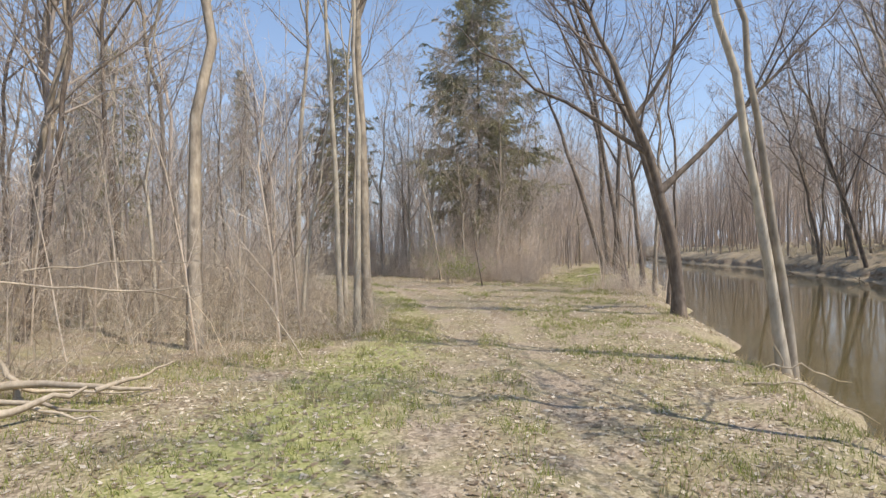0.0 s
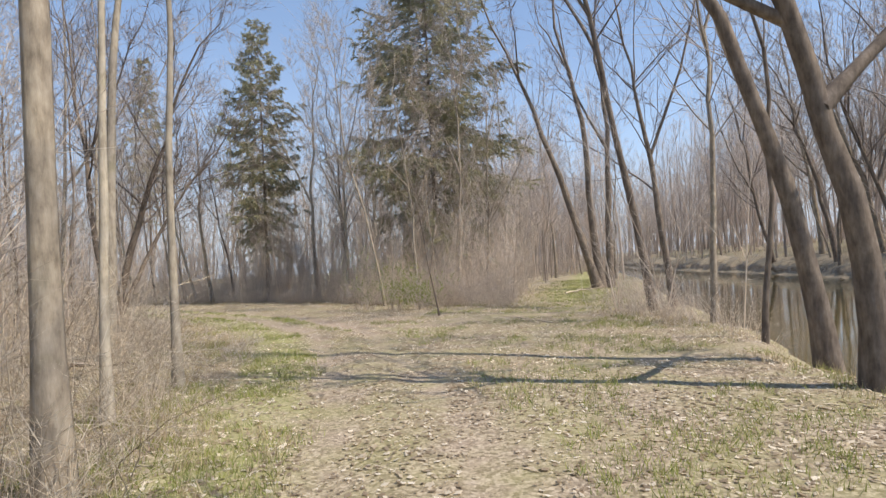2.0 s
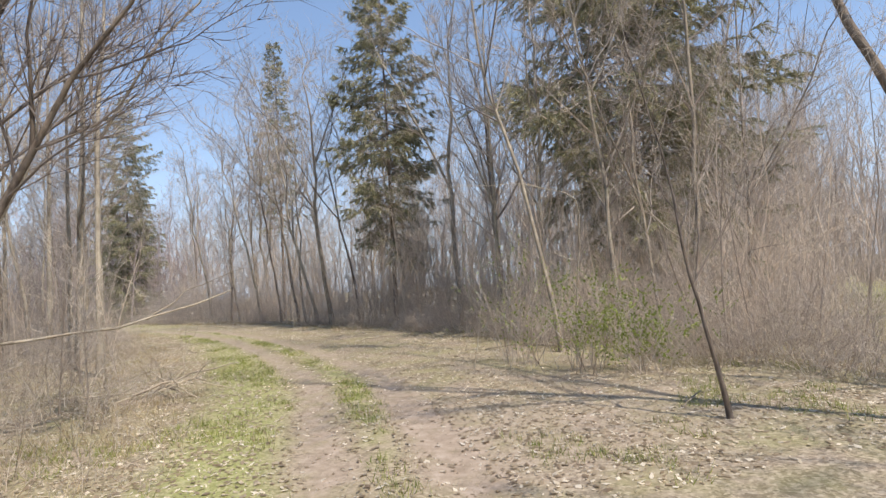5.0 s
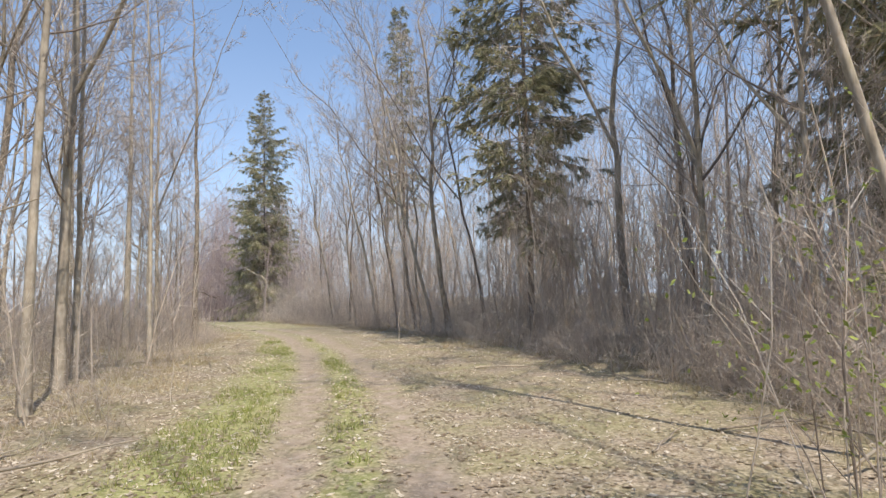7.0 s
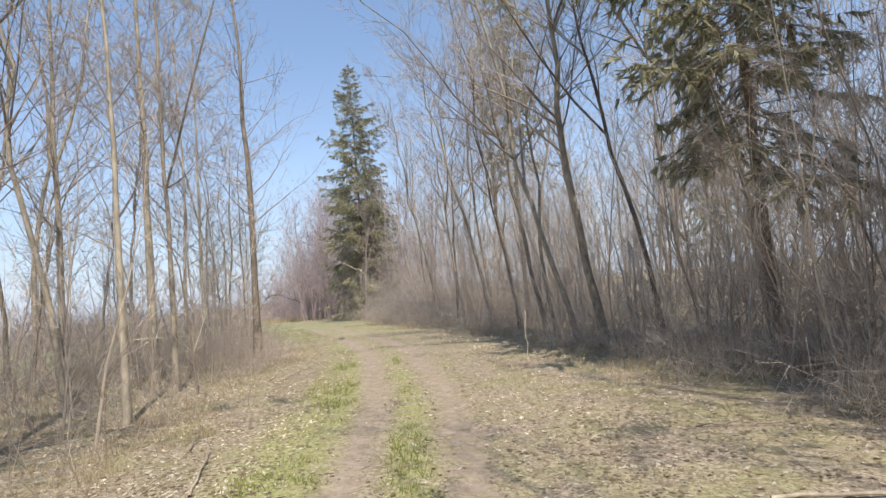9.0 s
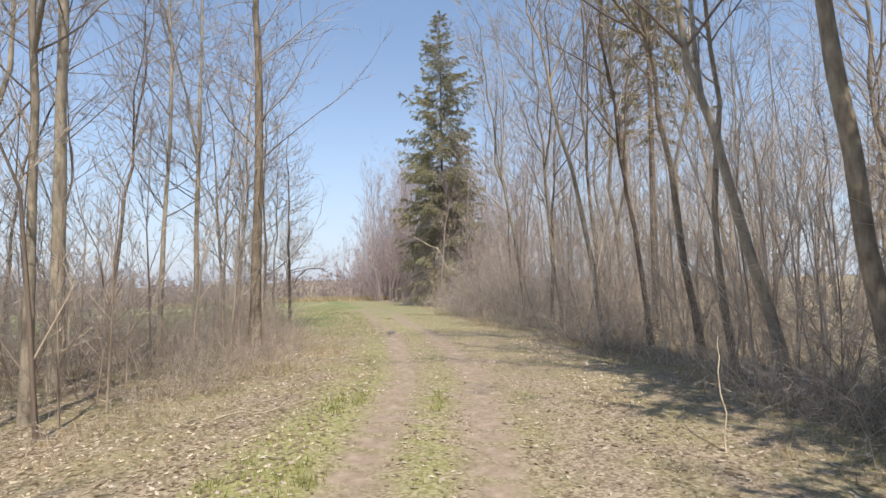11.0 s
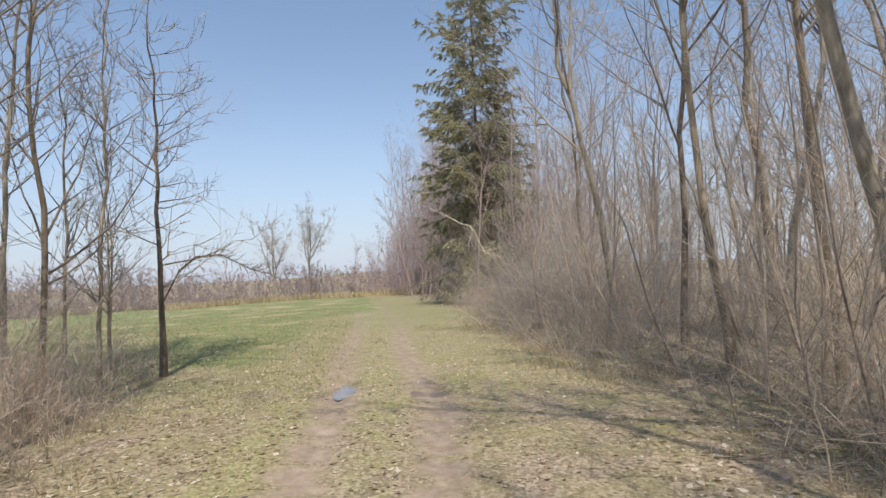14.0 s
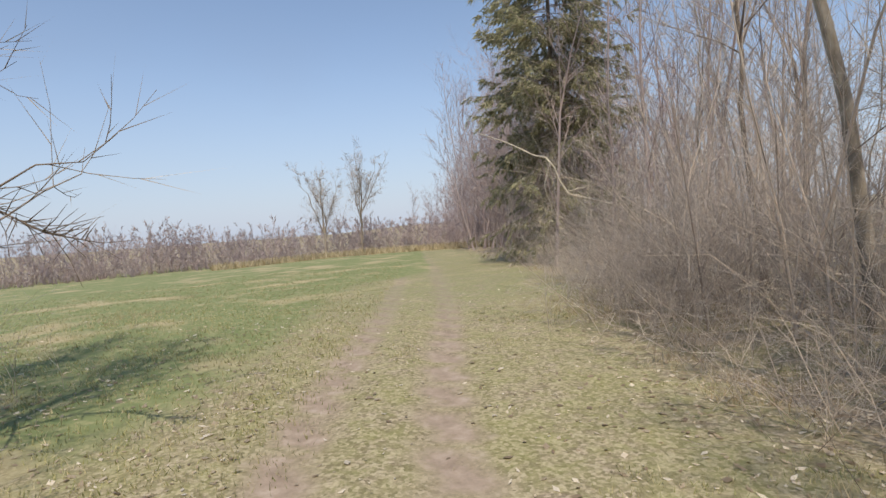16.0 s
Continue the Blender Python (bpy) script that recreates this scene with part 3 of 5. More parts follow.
# clump of three trunks by the far fork
stand(make_tree("clump_tree", "clump of three dark trunks rising from one base", 6, 17, 0.2,
                stems=[dict(lean=(-0.30, 0), H=17, r0=0.22, bow=0.15, limbs=12, crown=0.5), dict(lean=(-0.10, 0.02), H=18, r0=0.23, at=(0.2, 0.1), bow=0.1, limbs=12, crown=0.45),
                       dict(lean=(0.05, 0.0), H=17, r0=0.2, at=(0.6, 0.1), limbs=12, crown=0.45)], bark=BARK_DARK, twig_mat=TWIG_DARK, limb_len=0.18), 10.3, 34.6)
stand(make_tree("creek_tree", "tall crooked dark tree near the creek", 7, 18, 0.125, lean=(-0.14, 0), crown=0.3, limbs=18, bark=BARK_DARK, twig_mat=TWIG_DARK, spread=(0.4, 0.9), limb_len=0.22, twigs=(7, 9), forks=2), 7.6, 22.7)
stand(make_tree("creek_tree", GREY, 8, 11, 0.12, lean=(-0.04, 0), crown=0.3, limbs=18, bark=BARK_DARK, twig_mat=TWIG_DARK, limb_len=0.3), 8.6, 23.6)
# trees added out of view on the near bank to throw dappled shade
for k, (x, y, h) in enumerate([(4.2, -3.4, 12), (4.5, 0.6, 10), (4.75, 3.9, 11), (3.9, -8.0, 13)]):
    stand(make_tree("bank_tree", "bare spreading tree added out of view on the near creek bank for shade", 20 + k, h, 0.06, lean=(-0.1, 0.03), crown=0.3, limbs=26, limb_len=0.3, bark=BARK_DARK), x, y)
# tall trees on the far bank that lean out over the water
for k, (y, dx, h, r0, lx, ly) in enumerate([(24, 1.6, 19, 0.17, -0.30, 0.02), (28.5, 1.2, 18, 0.15, -0.22, -0.05), (31, 3.0, 21, 0.20, -0.12, 0.03), (34.5, 1.3, 18, 0.14, -0.34, 0.04), (38, 2.2, 20, 0.19, -0.18, 0.0),
                                           (42, 1.4, 18, 0.16, -0.26, 0.05), (46, 2.6, 20, 0.18, -0.10, 0.0), (51, 1.5, 19, 0.17, -0.24, 0.0), (27, 5.0, 21, 0.19, -0.14, 0.0), (36, 5.5, 22, 0.20, -0.2, 0.0)]):
    stand(make_tree("bank_tree", "bare dark tree leaning out from the far bank", 230 + k, h, r0, crown=0.25, limbs=24, bark=(BARK, BARK_DARK)[k % 2], twig_mat=(TWIG, TWIG_DARK)[k % 2], twig_r=1.5, twigs=(6, 7), limb_len=0.22, forks=2, girth=0.009,
                    stems=[dict(lean=(lx, ly), H=h, r0=r0, bow=(0.3, -0.25, 0.5)[k % 3], curve=0.04)]), float(np.interp(y, NEAR_Y, FAR_X)) + dx, y)
# trunks along the left of the first stretch
stand(make_tree("woodland_tree", "straight smooth-barked tree beside the trail", 9, 17, 0.115, lean=(-0.012, 0), crown=0.4, limbs=18, curve=0.012), -1.66, 11.86)
stand(make_tree("young_tree", "slender pale young tree beside the trail", 10, 13, 0.07, lean=(-0.02, 0), crown=0.55, limbs=12, bark=BARK_PALE, curve=0.015), -2.14, 11.35)
stand(make_tree("young_tree", "slender pale young tree beside the trail", 12, 12, 0.07, lean=(0.0, 0), crown=0.55, limbs=12, bark=BARK_PALE, curve=0.02), -1.72, 10.8)
stand(make_tree("young_tree", GREY, 13, 12, 0.06, lean=(-0.01, 0), crown=0.5, limbs=12, bark=BARK_PALE, curve=0.015), -2.55, 14.2)
stand(make_tree("young_tree", GREY, 14, 13, 0.07, crown=0.5, limbs=12, bark=BARK_PALE, curve=0.015), -2.6, 16.2)
stand(make_tree("woodland_tree", "pale upright tree among brush", 15, 15, 0.13, lean=(0.045, 0), crown=0.5, limbs=14, bark=BARK_PALE, curve=0.015), -5.25, 19.4)
stand(make_tree("spreading_tree", "dark low-forking tree with arching limbs over the trail edge", 16, 9, 0.13,
                stems=[dict(lean=(-0.10, 0.0), H=9.5, r0=0.11, limbs=18, crown=0.3), dict(lean=(0.34, 0.06), H=9.0, r0=0.12, at=(0.05, 0), limbs=18, crown=0.3, bow=0.4),
                       dict(lean=(0.62, 0.1), H=6.2, r0=0.08, at=(0.1, 0), limbs=14, crown=0.35, bow=0.5)], bark=BARK_DARK, twig_mat=TWIG_DARK, limb_len=0.34, twigs=(8, 8)), -7.0, 22.7)
# in front of and among the big spruces
stand(make_tree("leaning_tree", "pale leaning pole-like tree in front of spruces", 17, 15, 0.055, lean=(-0.12, 0.0), crown=0.25, limbs=26, bark=BARK, curve=0.025), -0.15, 30.6)
stand(make_tree("sapling", "thin leafless sapling standing in leaf litter", 18, 4.6, 0.03, lean=(-0.2, 0), crown=0.25, limbs=12, bark=BARK_DARK, limb_len=0.3, twigs=(3, 2), curve=0.02), 1.76, 24.8)
for k, (x, y, h, r0, lx) in enumerate([(1.3, 33.6, 15, 0.075, -0.03), (3.3, 33.9, 16, 0.085, 0.02), (-0.6, 34.8, 14, 0.065, -0.05), (4.7, 34.6, 13, 0.06, 0.06), (-2.3, 36.6, 15, 0.08, 0.0), (2.2, 32.4, 11, 0.045, -0.1)]):
    stand(make_tree("woodland_tree", "pale bare tree with a haze of fine twigs before the spruces", 260 + k, h, r0, lean=(lx, 0.0), crown=0.2, limbs=30, twigs=(6, 9), bark=(BARK_PALE, BARK)[k % 2], curve=0.03, limb_len=0.2, forks=2), x, y)
# left belt by the second stretch
for k, (x, y, h, r0, lx) in enumerate([(-10.4, 28.7, 15, 0.10, 0.0), (-12.6, 30.2, 16, 0.13, 0.02), (-14.0, 31.2, 15, 0.09, 0.01), (-20.4, 34.3, 15, 0.11, 0.0),
                                       (-20.8, 36.4, 17, 0.15, 0.0), (-18.4, 35.9, 15, 0.085, 0.0), (-15.6, 33.9, 14, 0.08, -0.02), (-24.6, 39.6, 14, 0.10, 0.03),
                                       (-23.8, 38.6, 15, 0.08, 0.01)]):
    stand(make_tree("belt_tree", "tall slender bare tree in the belt by the field", 30 + k, h, r0 * 0.8, lean=(lx, 0), forks=k % 2, crown=0.2, limbs=44, bark=BARK_PALE, curve=0.012, limb_len=0.125, spread=(0.5, 1.2), girth=0.0055), x, y)
stand(make_tree("poplar_tree", "tall mossy tree with many short level branches", 45, 17, 0.135, forks=0, crown=0.2, limbs=60, spread=(0.8, 1.35), limb_len=0.14, bark=BARK, curve=0.014,
                twigs=(4, 6), girth=0.0055), -22.2, 40.2)
stand(make_tree("field_edge_tree", "small open-crowned bare tree at the field edge", 46, 7.2, 0.06, forks=0, lean=(0.02, 0.0), crown=0.2, limbs=44, spread=(1.0, 1.6), limb_len=0.22, bark=BARK_DARK,
                twigs=(5, 3), curve=0.02), -27.85, 43.6, 0)
for k, (x, y, h) in enumerate([(-29.3, 42.9, 6.0), (-26.9, 42.6, 8), (-28.9, 42.2, 7.5), (-30.6, 43.0, 5.5), (-26.0, 41.9, 10), (-25.2, 40.9, 11), (-26.3, 41.2, 9.5), (-28.0, 41.4, 10.5), (-24.6, 40.3, 9)]):
    stand(make_tree("field_edge_tree", "thin bare sapling at the field edge", 50 + k, h, 0.0048 * h, forks=0, crown=0.15, limbs=34, spread=(0.5, 1.1), limb_len=0.17, bark=(BARK, BARK_PALE)[k % 2], twigs=(4, 3), curve=0.03), x, y)
# right side trees that lean out over the trail
for k, (x, y, h, r0, lx, ly) in enumerate([(-11.3, 42.9, 15, 0.20, -0.10, -0.12), (-12.9, 44.6, 15, 0.15, -0.16, -0.18), (-10.3, 43.9, 14, 0.12, -0.05, -0.08), (-13.9, 45.2, 14, 0.11, -0.08, -0.10),
                                           (-18.75, 48.7, 14, 0.15, -0.09, -0.15), (-17.0, 48.0, 14, 0.12, -0.06, -0.10), (-21.3, 50.2, 13, 0.12, -0.05, -0.10), (-25.6, 53.3, 14, 0.16, -0.08, -0.15),
                                           (-22.9, 51.6, 12, 0.12, 0.0, -0.04), (-20.2, 50.9, 15, 0.13, -0.05, -0.13), (-4.6, 41.5, 16, 0.22, -0.05, -0.12), (-2.8, 42.5, 15, 0.18, -0.06, -0.12),
                                           (-15.2, 46.8, 15, 0.14, -0.07, -0.13), (-8.3, 45.5, 16, 0.15, -0.05, -0.1), (-28.5, 55.8, 13, 0.10, -0.05, -0.1)]):
    stand(make_tree("edge_tree", "bare tree leaning out from the thicket towards the trail", 60 + k, h, r0 * 0.6, lean=(lx, ly), crown=0.3, limbs=26, bark=(BARK, BARK_PALE, BARK_DARK)[k % 3],
                    curve=0.04, limb_len=0.2, twigs=(6, 8)), x, y)

# copies that fill the woods
SOURCES = [make_tree("woodland_tree", GREY, 100 + k, h, r0, lean=(lx, ly), crown=c, limbs=n - 4, bark=bk, curve=0.048, forks=1, limb_len=ll, twigs=(5, 5), twig_r=1.25, sides=5)
           for k, (h, r0, lx, ly, c, n, bk, ll) in enumerate([(17, 0.10, 0.0, 0.0, 0.28, 22, BARK, 0.19), (15, 0.075, 0.05, 0.02, 0.25, 22, BARK_PALE, 0.2), (19, 0.125, -0.03, 0.03, 0.28, 24, BARK, 0.2),
                                                              (13, 0.055, 0.07, -0.02, 0.2, 20, BARK_DARK, 0.22), (16, 0.085, -0.07, 0.0, 0.25, 22, BARK_DARK, 0.2),
                                                              (12, 0.048, 0.0, 0.0, 0.2, 20, BARK_PALE, 0.2)])]
HEROES = np.array([(o.matrix_basis.translation.x, o.matrix_basis.translation.y) for o in scene.objects if o.parent is None and o.type == 'EMPTY'][:-len(SOURCES)])


def scatter(n, lo_arc, hi_arc, lo_off, hi_off, gap, seed, ok=None, taken=None):
    r = np.random.default_rng(seed)
    got = list(taken) if taken is not None else []
    out, tries = [], 0
    while len(out) < n and tries < n * 60:
        tries += 1
        p = trail_point(np.array([r.uniform(lo_arc, hi_arc)]), np.array([r.uniform(lo_off, hi_off)]))[0]
        if ok is not None and not ok(p[0], p[1]):
            continue
        if got and min((p[0] - q[0]) ** 2 + (p[1] - q[1]) ** 2 for q in got) < gap * gap:
            continue
        got.append(p)
        out.append(p)
    return out


def off_trail(margin):
    def test(x, y):
        a, o = trail_coords(np.array([x]), np.array([y]))
        a, o = a[0], o[0]
        lim = np.interp(a, OPEN_ARC, OPEN_LEFT) if o > 0 else np.interp(a, OPEN_ARC, OPEN_RIGHT)
        if abs(o) < lim + margin:
            return False
        near, far = np.interp(y, NEAR_Y, NEAR_X), np.interp(y, NEAR_Y, FAR_X)
        if near - 0.8 < x < far + 2.0:
            return False
        if o < 0 and 24 < y < 56 and abs(x - 9.0 - (y - 34) * 0.35) < 2.2:
            return False
        return True
    return test


spots = scatter(42, -4, 25, 3.5, 34, 1.7, 1, off_trail(0.8), HEROES)
spots += scatter(26, 25, 56, 3.6, 16, 1.7, 2, off_trail(1.8), HEROES)
spots += scatter(54, 24, 76, -34, -5.5, 2.1, 3, off_trail(1.8), HEROES)
spots += scatter(22, -6, 24, -9, -4.2, 1.8, 5, off_trail(0.2), HEROES)
r4 = np.random.default_rng(4)
FAR_BANK = []
while len(FAR_BANK) < 44:
    y = r4.uniform(10, 52)
    x = np.interp(y, NEAR_Y, FAR_X) + 0.8 + 14 * r4.uniform(0, 1) ** 1.4
    if all((x - a) ** 2 + (y - b) ** 2 > 2.0 for a, b in FAR_BANK):
        FAR_BANK.append((x, y))
for k, (x, y) in enumerate(spots + FAR_BANK):
    src = SOURCES[k % len(SOURCES)]
    steep = 1.0 if k >= len(spots) or off_trail(4.0)(x, y) else 0.35
    plant(src, x, y, float(r4.uniform(0, 360)), float(r4.uniform(0.65, 1.2)), steep * float(abs(r4.normal(0, 5.5))), float(r4.uniform(0, 360)))
for k, src in enumerate(SOURCES):
    stand(src, *[(-9, 12), (-12, 18), (13, 52), (27, 27), (-14, 60), (-10, 5)][k])


# spruces
def make_spruce(seed, H, R, low=0.8, label="tall dark green spruce with drooping branches", name="spruce_tree", dens=1.0, taper=0.62, ragged=1.0, sprays=1.0, needles=1.0):
    """A spruce: boughs in loose whorls, each a flat drooping spray of side shoots clothed in needles."""
    r = np.random.default_rng(seed)
    root = new(name)
    s = np.linspace(0, 1, 10)
    path = np.stack([0.03 * H * 0.1 * np.sin(3 * s), 0 * s, H * s - 0.1], 1)
    rad = 0.006 * H * (1 - 0.96 * s) + 0.006
    V, Q = tubes(path[None], rad[None], 8)
    add("trunk", mesh_np("trunk", V, Q), BARK_DARK, root)
    whorls = int(26 * dens + H)
    n = whorls * 9
    zf = low / H + (0.985 - low / H) * np.repeat(np.linspace(0, 1, whorls), 9) + r.normal(0, 0.009, n)
    zf = np.clip(zf, low / H * 0.8, 0.985)
    az = r.uniform(0, 2 * np.pi, n)
    # broad lobes and gaps round the crown, so that no side is even
    lobe = 0.86 + 0.2 * np.sin(2 * az + 9 * zf + seed) + 0.14 * np.sin(3 * az - 17 * zf)
    L = R * (1 - zf) ** taper * lobe * r.uniform(0.55, 1.12, n) + 0.25
    near_low = smooth01(0.26, 0.0, zf - low / H)
    L *= 1 - near_low * r.uniform(0.0, 0.6, n) * ragged
    d = np.stack([np.cos(az), np.sin(az), 0.35 - 0.5 * (1 - zf) + r.normal(0, 0.07, n)], 1)
    base = np.stack([0 * zf, 0 * zf, zf * H], 1)
    k = 7
    t = np.linspace(0, 1, k)[None, :, None]
    droop = ((0.42 * (1 - zf) + 0.10) * r.uniform(0.4, 1.6, n))[:, None, None]
    P = base[:, None] + L[:, None, None] * (unit(d)[:, None] * t + np.array([0, 0, 1.0]) * (-droop * t ** 1.4 + 0.20 * t ** 4))
    P[:, :, :2] += np.cumsum(r.normal(0, 0.025, (n, k, 2)), axis=1) * L[:, None, None] * 0.6
    Rb = (0.008 * L + 0.005)[:, None] * (1 - 0.85 * t[:, :, 0])
    bag = Bag()
    bag.put(*tubes(P, Rb, 3))
    # side shoots, shorter towards the tip, some of them bare
    m = np.maximum((L * 9 * sprays).astype(int), 6)
    i = np.repeat(np.arange(n), m)
    f = r.uniform(0.14, 0.99, len(i)) ** 0.85
    b, _, tg = along(P, Rb, i, f)
    side = unit(np.cross(tg, np.array([0, 0, 1.0]))) * r.choice([-1, 1], len(i))[:, None]
    sd = unit(side * r.uniform(0.5, 1.0, (len(i), 1)) + tg * r.uniform(0.4, 1.0, (len(i), 1)) + np.array([0, 0, -1.0]) * r.uniform(0.0, 0.8, (len(i), 1)))
    sl = np.clip(L[i] * 0.34 * (1.1 - 0.75 * f), 0.14, 1.05) * r.uniform(0.5, 1.2, len(i))
    SP = shoots(r, b, sd, sl, 3, 0.25, -0.18)
    SR = np.full((len(i), 1), 0.006) * np.array([[1, 0.8, 0.4]])
    inner = f < 0.45
    dead = (r.uniform(size=len(i)) < 0.22 + 0.65 * near_low[i] * ragged) | (inner & (r.uniform(size=len(i)) < 0.45))
    e = unit(np.cross(SP[:, 1] - SP[:, 0], r.normal(size=(len(i), 3)))) * 0.006
    bag.put(np.stack([SP[:, 0] - e, SP[:, 0] + e, SP[:, 1] + e * 0.7, SP[:, 1] - e * 0.7], 1).reshape(-1, 3), np.arange(len(i) * 4).reshape(-1, 4))
    bag.put(*cones(SP[:, 1], SP[:, 2], 0.005))
    j = np.repeat(np.nonzero(dead)[0], 7)
    b, _, tg = along(SP, SR, j, r.uniform(0.1, 0.95, len(j)))
    dd = fork_dir(r, tg, r.uniform(0.3, 1.1, len(j)))
    bag.put(*cones(b, b + dd * r.uniform(0.12, 0.5, (len(j), 1)), 0.005))
    add("bough_frame", bag.mesh("bough_frame"), TWIG, root, "thin brown boughs")
    # needles: narrow slips all along the living shoots
    live = np.nonzero(~dead)[0]
    j = np.repeat(live, np.maximum((sl[live] * 50 * needles).astype(int), 12))
    b, _, tg = along(SP, SR, j, r.uniform(0.0, 0.999, len(j)))
    dirn = unit(fork_dir(r, tg, r.uniform(0.25, 0.9, len(j))) + np.array([0, 0, -1.0]) * r.uniform(-0.1, 0.45, (len(j), 1)))
    ln = r.uniform(0.11, 0.28, len(j))
    wd = r.uniform(0.015, 0.033, len(j))
    across = unit(np.cross(dirn, r.normal(size=(len(j), 3)))) * wd[:, None]
    V = np.stack([b - across, b + across, b + dirn * ln[:, None]], 1)
    add("foliage", mesh_np("foliage", V, None, np.arange(len(j) * 3).reshape(-1, 3), smooth=False), NEEDLE, root, "olive-green needle sprays")
    return tagged(root, label, "spruce", "spruces beside the trail")


stand(make_spruce(201, 21.5, 4.9, 1.5, "tall spruce at the field edge with skirts to the ground", dens=1.0, ragged=0.7, taper=0.66), -40, 60.7)
stand(make_spruce(202, 19.0, 2.6, 6.0, "tall thin spruce behind bare saplings", dens=0.5, sprays=0.7), -18.8, 51.5)
stand(make_spruce(203, 16.8, 3.1, 3.4, dens=0.75, ragged=1.0, taper=0.45), -7.5, 41.2)
stand(make_spruce(204, 22.5, 6.3, 1.2, "broad tall spruce half hidden by bare stems", dens=1.0, taper=0.40, ragged=0.9, sprays=0.8), 2.5, 38.2)
stand(make_spruce(206, 13.0, 3.0, 1.5, "faint grey-green spruce deep in the woods", dens=0.4, sprays=0.6, needles=0.6), -13.5, 62.9)
stand(make_spruce(207, 12.0, 3.0, 1.5, "small spruce deep in bare woods", dens=0.4, sprays=0.6, needles=0.6), -16.5, 27.5)


# ---------------------------------------------------------------- brush
def brush_mesh(name, pts, seed, hmin, hmax, stems, twigs, rad=0.0042, grow=0.0, splay=0.26):
    """Leafless shrubs: crooked stems in loose clumps, side branches at all angles and fine twigs; taller away from the open strip."""
    r = np.random.default_rng(seed)
    pts = np.asarray(pts)
    n = len(pts)
    arc, off = trail_coords(pts[:, 0], pts[:, 1])
    edge = np.abs(off) - np.where(off > 0, np.interp(arc, OPEN_ARC, OPEN_LEFT), np.interp(arc, OPEN_ARC, OPEN_RIGHT))
    tall = r.uniform(hmin, hmax, n) * (0.50 + 0.50 * smooth01(0, 2.0, edge)) + grow * smooth01(1.0, 5.0, edge) * r.uniform(0.2, 1, n)
    i = np.repeat(np.arange(n), stems)
    xy = pts[i] + r.normal(0, 0.2, (len(i), 2))
    hh = tall[i] * r.uniform(0.35, 1.1, len(i))
    base = np.concatenate([xy, ground_z(xy[:, 0], xy[:, 1])[:, None] - 0.05], 1)
    d = np.stack([r.normal(0, splay, len(i)), r.normal(0, splay, len(i)), np.ones(len(i))], 1)
    P = shoots(r, base, d, hh, 4, 0.8, -0.10)
    R = (rad * r.uniform(0.5, 1.7, len(i)) * (0.6 + hh / 4))[:, None] * np.array([[1, 0.8, 0.55, 0.2]])
    bag = Bag()
    bag.put(*tubes(P, R, 3))
    j = np.repeat(np.arange(len(i)), max(2, twigs // 4))
    f = r.uniform(0.15, 0.9, len(j))
    b, br, tg = along(P, R, j, f)
    dd = fork_dir(r, tg, r.uniform(0.45, 1.5, len(j)))
    L = np.clip(hh[j] * r.uniform(0.15, 0.45, len(j)), 0.15, 1.3)
    B = shoots(r, b, dd, L, 3, 0.4, 0.05)
    BR = np.full((len(j), 1), rad * 0.5) * np.array([[1, 0.8, 0.4]])
    e = unit(np.cross(B[:, 1] - B[:, 0], r.normal(size=(len(j), 3)))) * (rad * 0.62)
    bag.put(np.stack([B[:, 0] - e, B[:, 0] + e, B[:, 1] + e * 0.8, B[:, 1] - e * 0.8], 1).reshape(-1, 3), np.arange(len(j) * 4).reshape(-1, 4))
    bag.put(*cones(B[:, 1], B[:, 2], rad * 0.55))
    q = np.repeat(np.arange(len(j)), 3)
    b, br, tg = along(B, BR, q, r.uniform(0.2, 1.0, len(q)) * 0.999)
    dd = fork_dir(r, tg, r.uniform(0.4, 1.2, len(q)))
    bag.put(*cones(b, b + dd * (L[q] * r.uniform(0.25, 0.7, len(q)))[:, None], rad * 0.48))
    return bag.mesh(name)


def thicket_points(n, lo_arc, hi_arc, lo, hi, side, seed, power=1.6, margin=0.1):
    """Points outside the open strip, denser towards its edge."""
    r = np.random.default_rng(seed)
    out = []
    test = off_trail(margin)
    while len(out) < n:
        a = r.uniform(lo_arc, hi_arc)
        e = np.interp(a, OPEN_ARC, OPEN_LEFT if side > 0 else OPEN_RIGHT)
        o = e + lo + (hi - lo) * r.uniform() ** power
        p = trail_point(np.array([a]), np.array([side * o]))[0]
        if test(*p):
            out.append(p)
    return out


def area_points(r, n, x0, x1, y0, y1, ok):
    out = []
    while len(out) < n:
        p = (r.uniform(x0, x1), r.uniform(y0, y1))
        if ok(*p):
            out.append(p)
    return out


def brush(label, me, mat=BRUSH, name="brush_thicket"):
    return tagged(add(name, me, mat), label, "brush", kind="stuff")



brush("dense tangle of thin dry brush stems beside the trail", brush_mesh("brush_thicket", thicket_points(800, -4, 26, 0.0, 16, 1, 301, 1.8), 1, 1.3, 3.1, 7, 16, grow=1.0, splay=0.46), BRUSH_TAN)
brush("dry leafless brush between trail and field", brush_mesh("brush_thicket", thicket_points(560, 25, 57, 0.0, 12, 1, 302, 1.3) + thicket_points(200, 46, 57, 0.0, 6, 1, 306, 1.2), 2, 0.9, 2.4, 7, 16, rad=0.0036, grow=0.7, splay=0.38))
brush("thick wall of grey-brown leafless brush at the wood's edge", brush_mesh("brush_thicket", thicket_points(850, 27, 80, 0.0, 7, -1, 303, 1.7) + thicket_points(220, 28, 46, 0.0, 4, -1, 307, 1.2), 3, 1.6, 3.4, 7, 20, rad=0.0036, grow=1.2, splay=0.54))
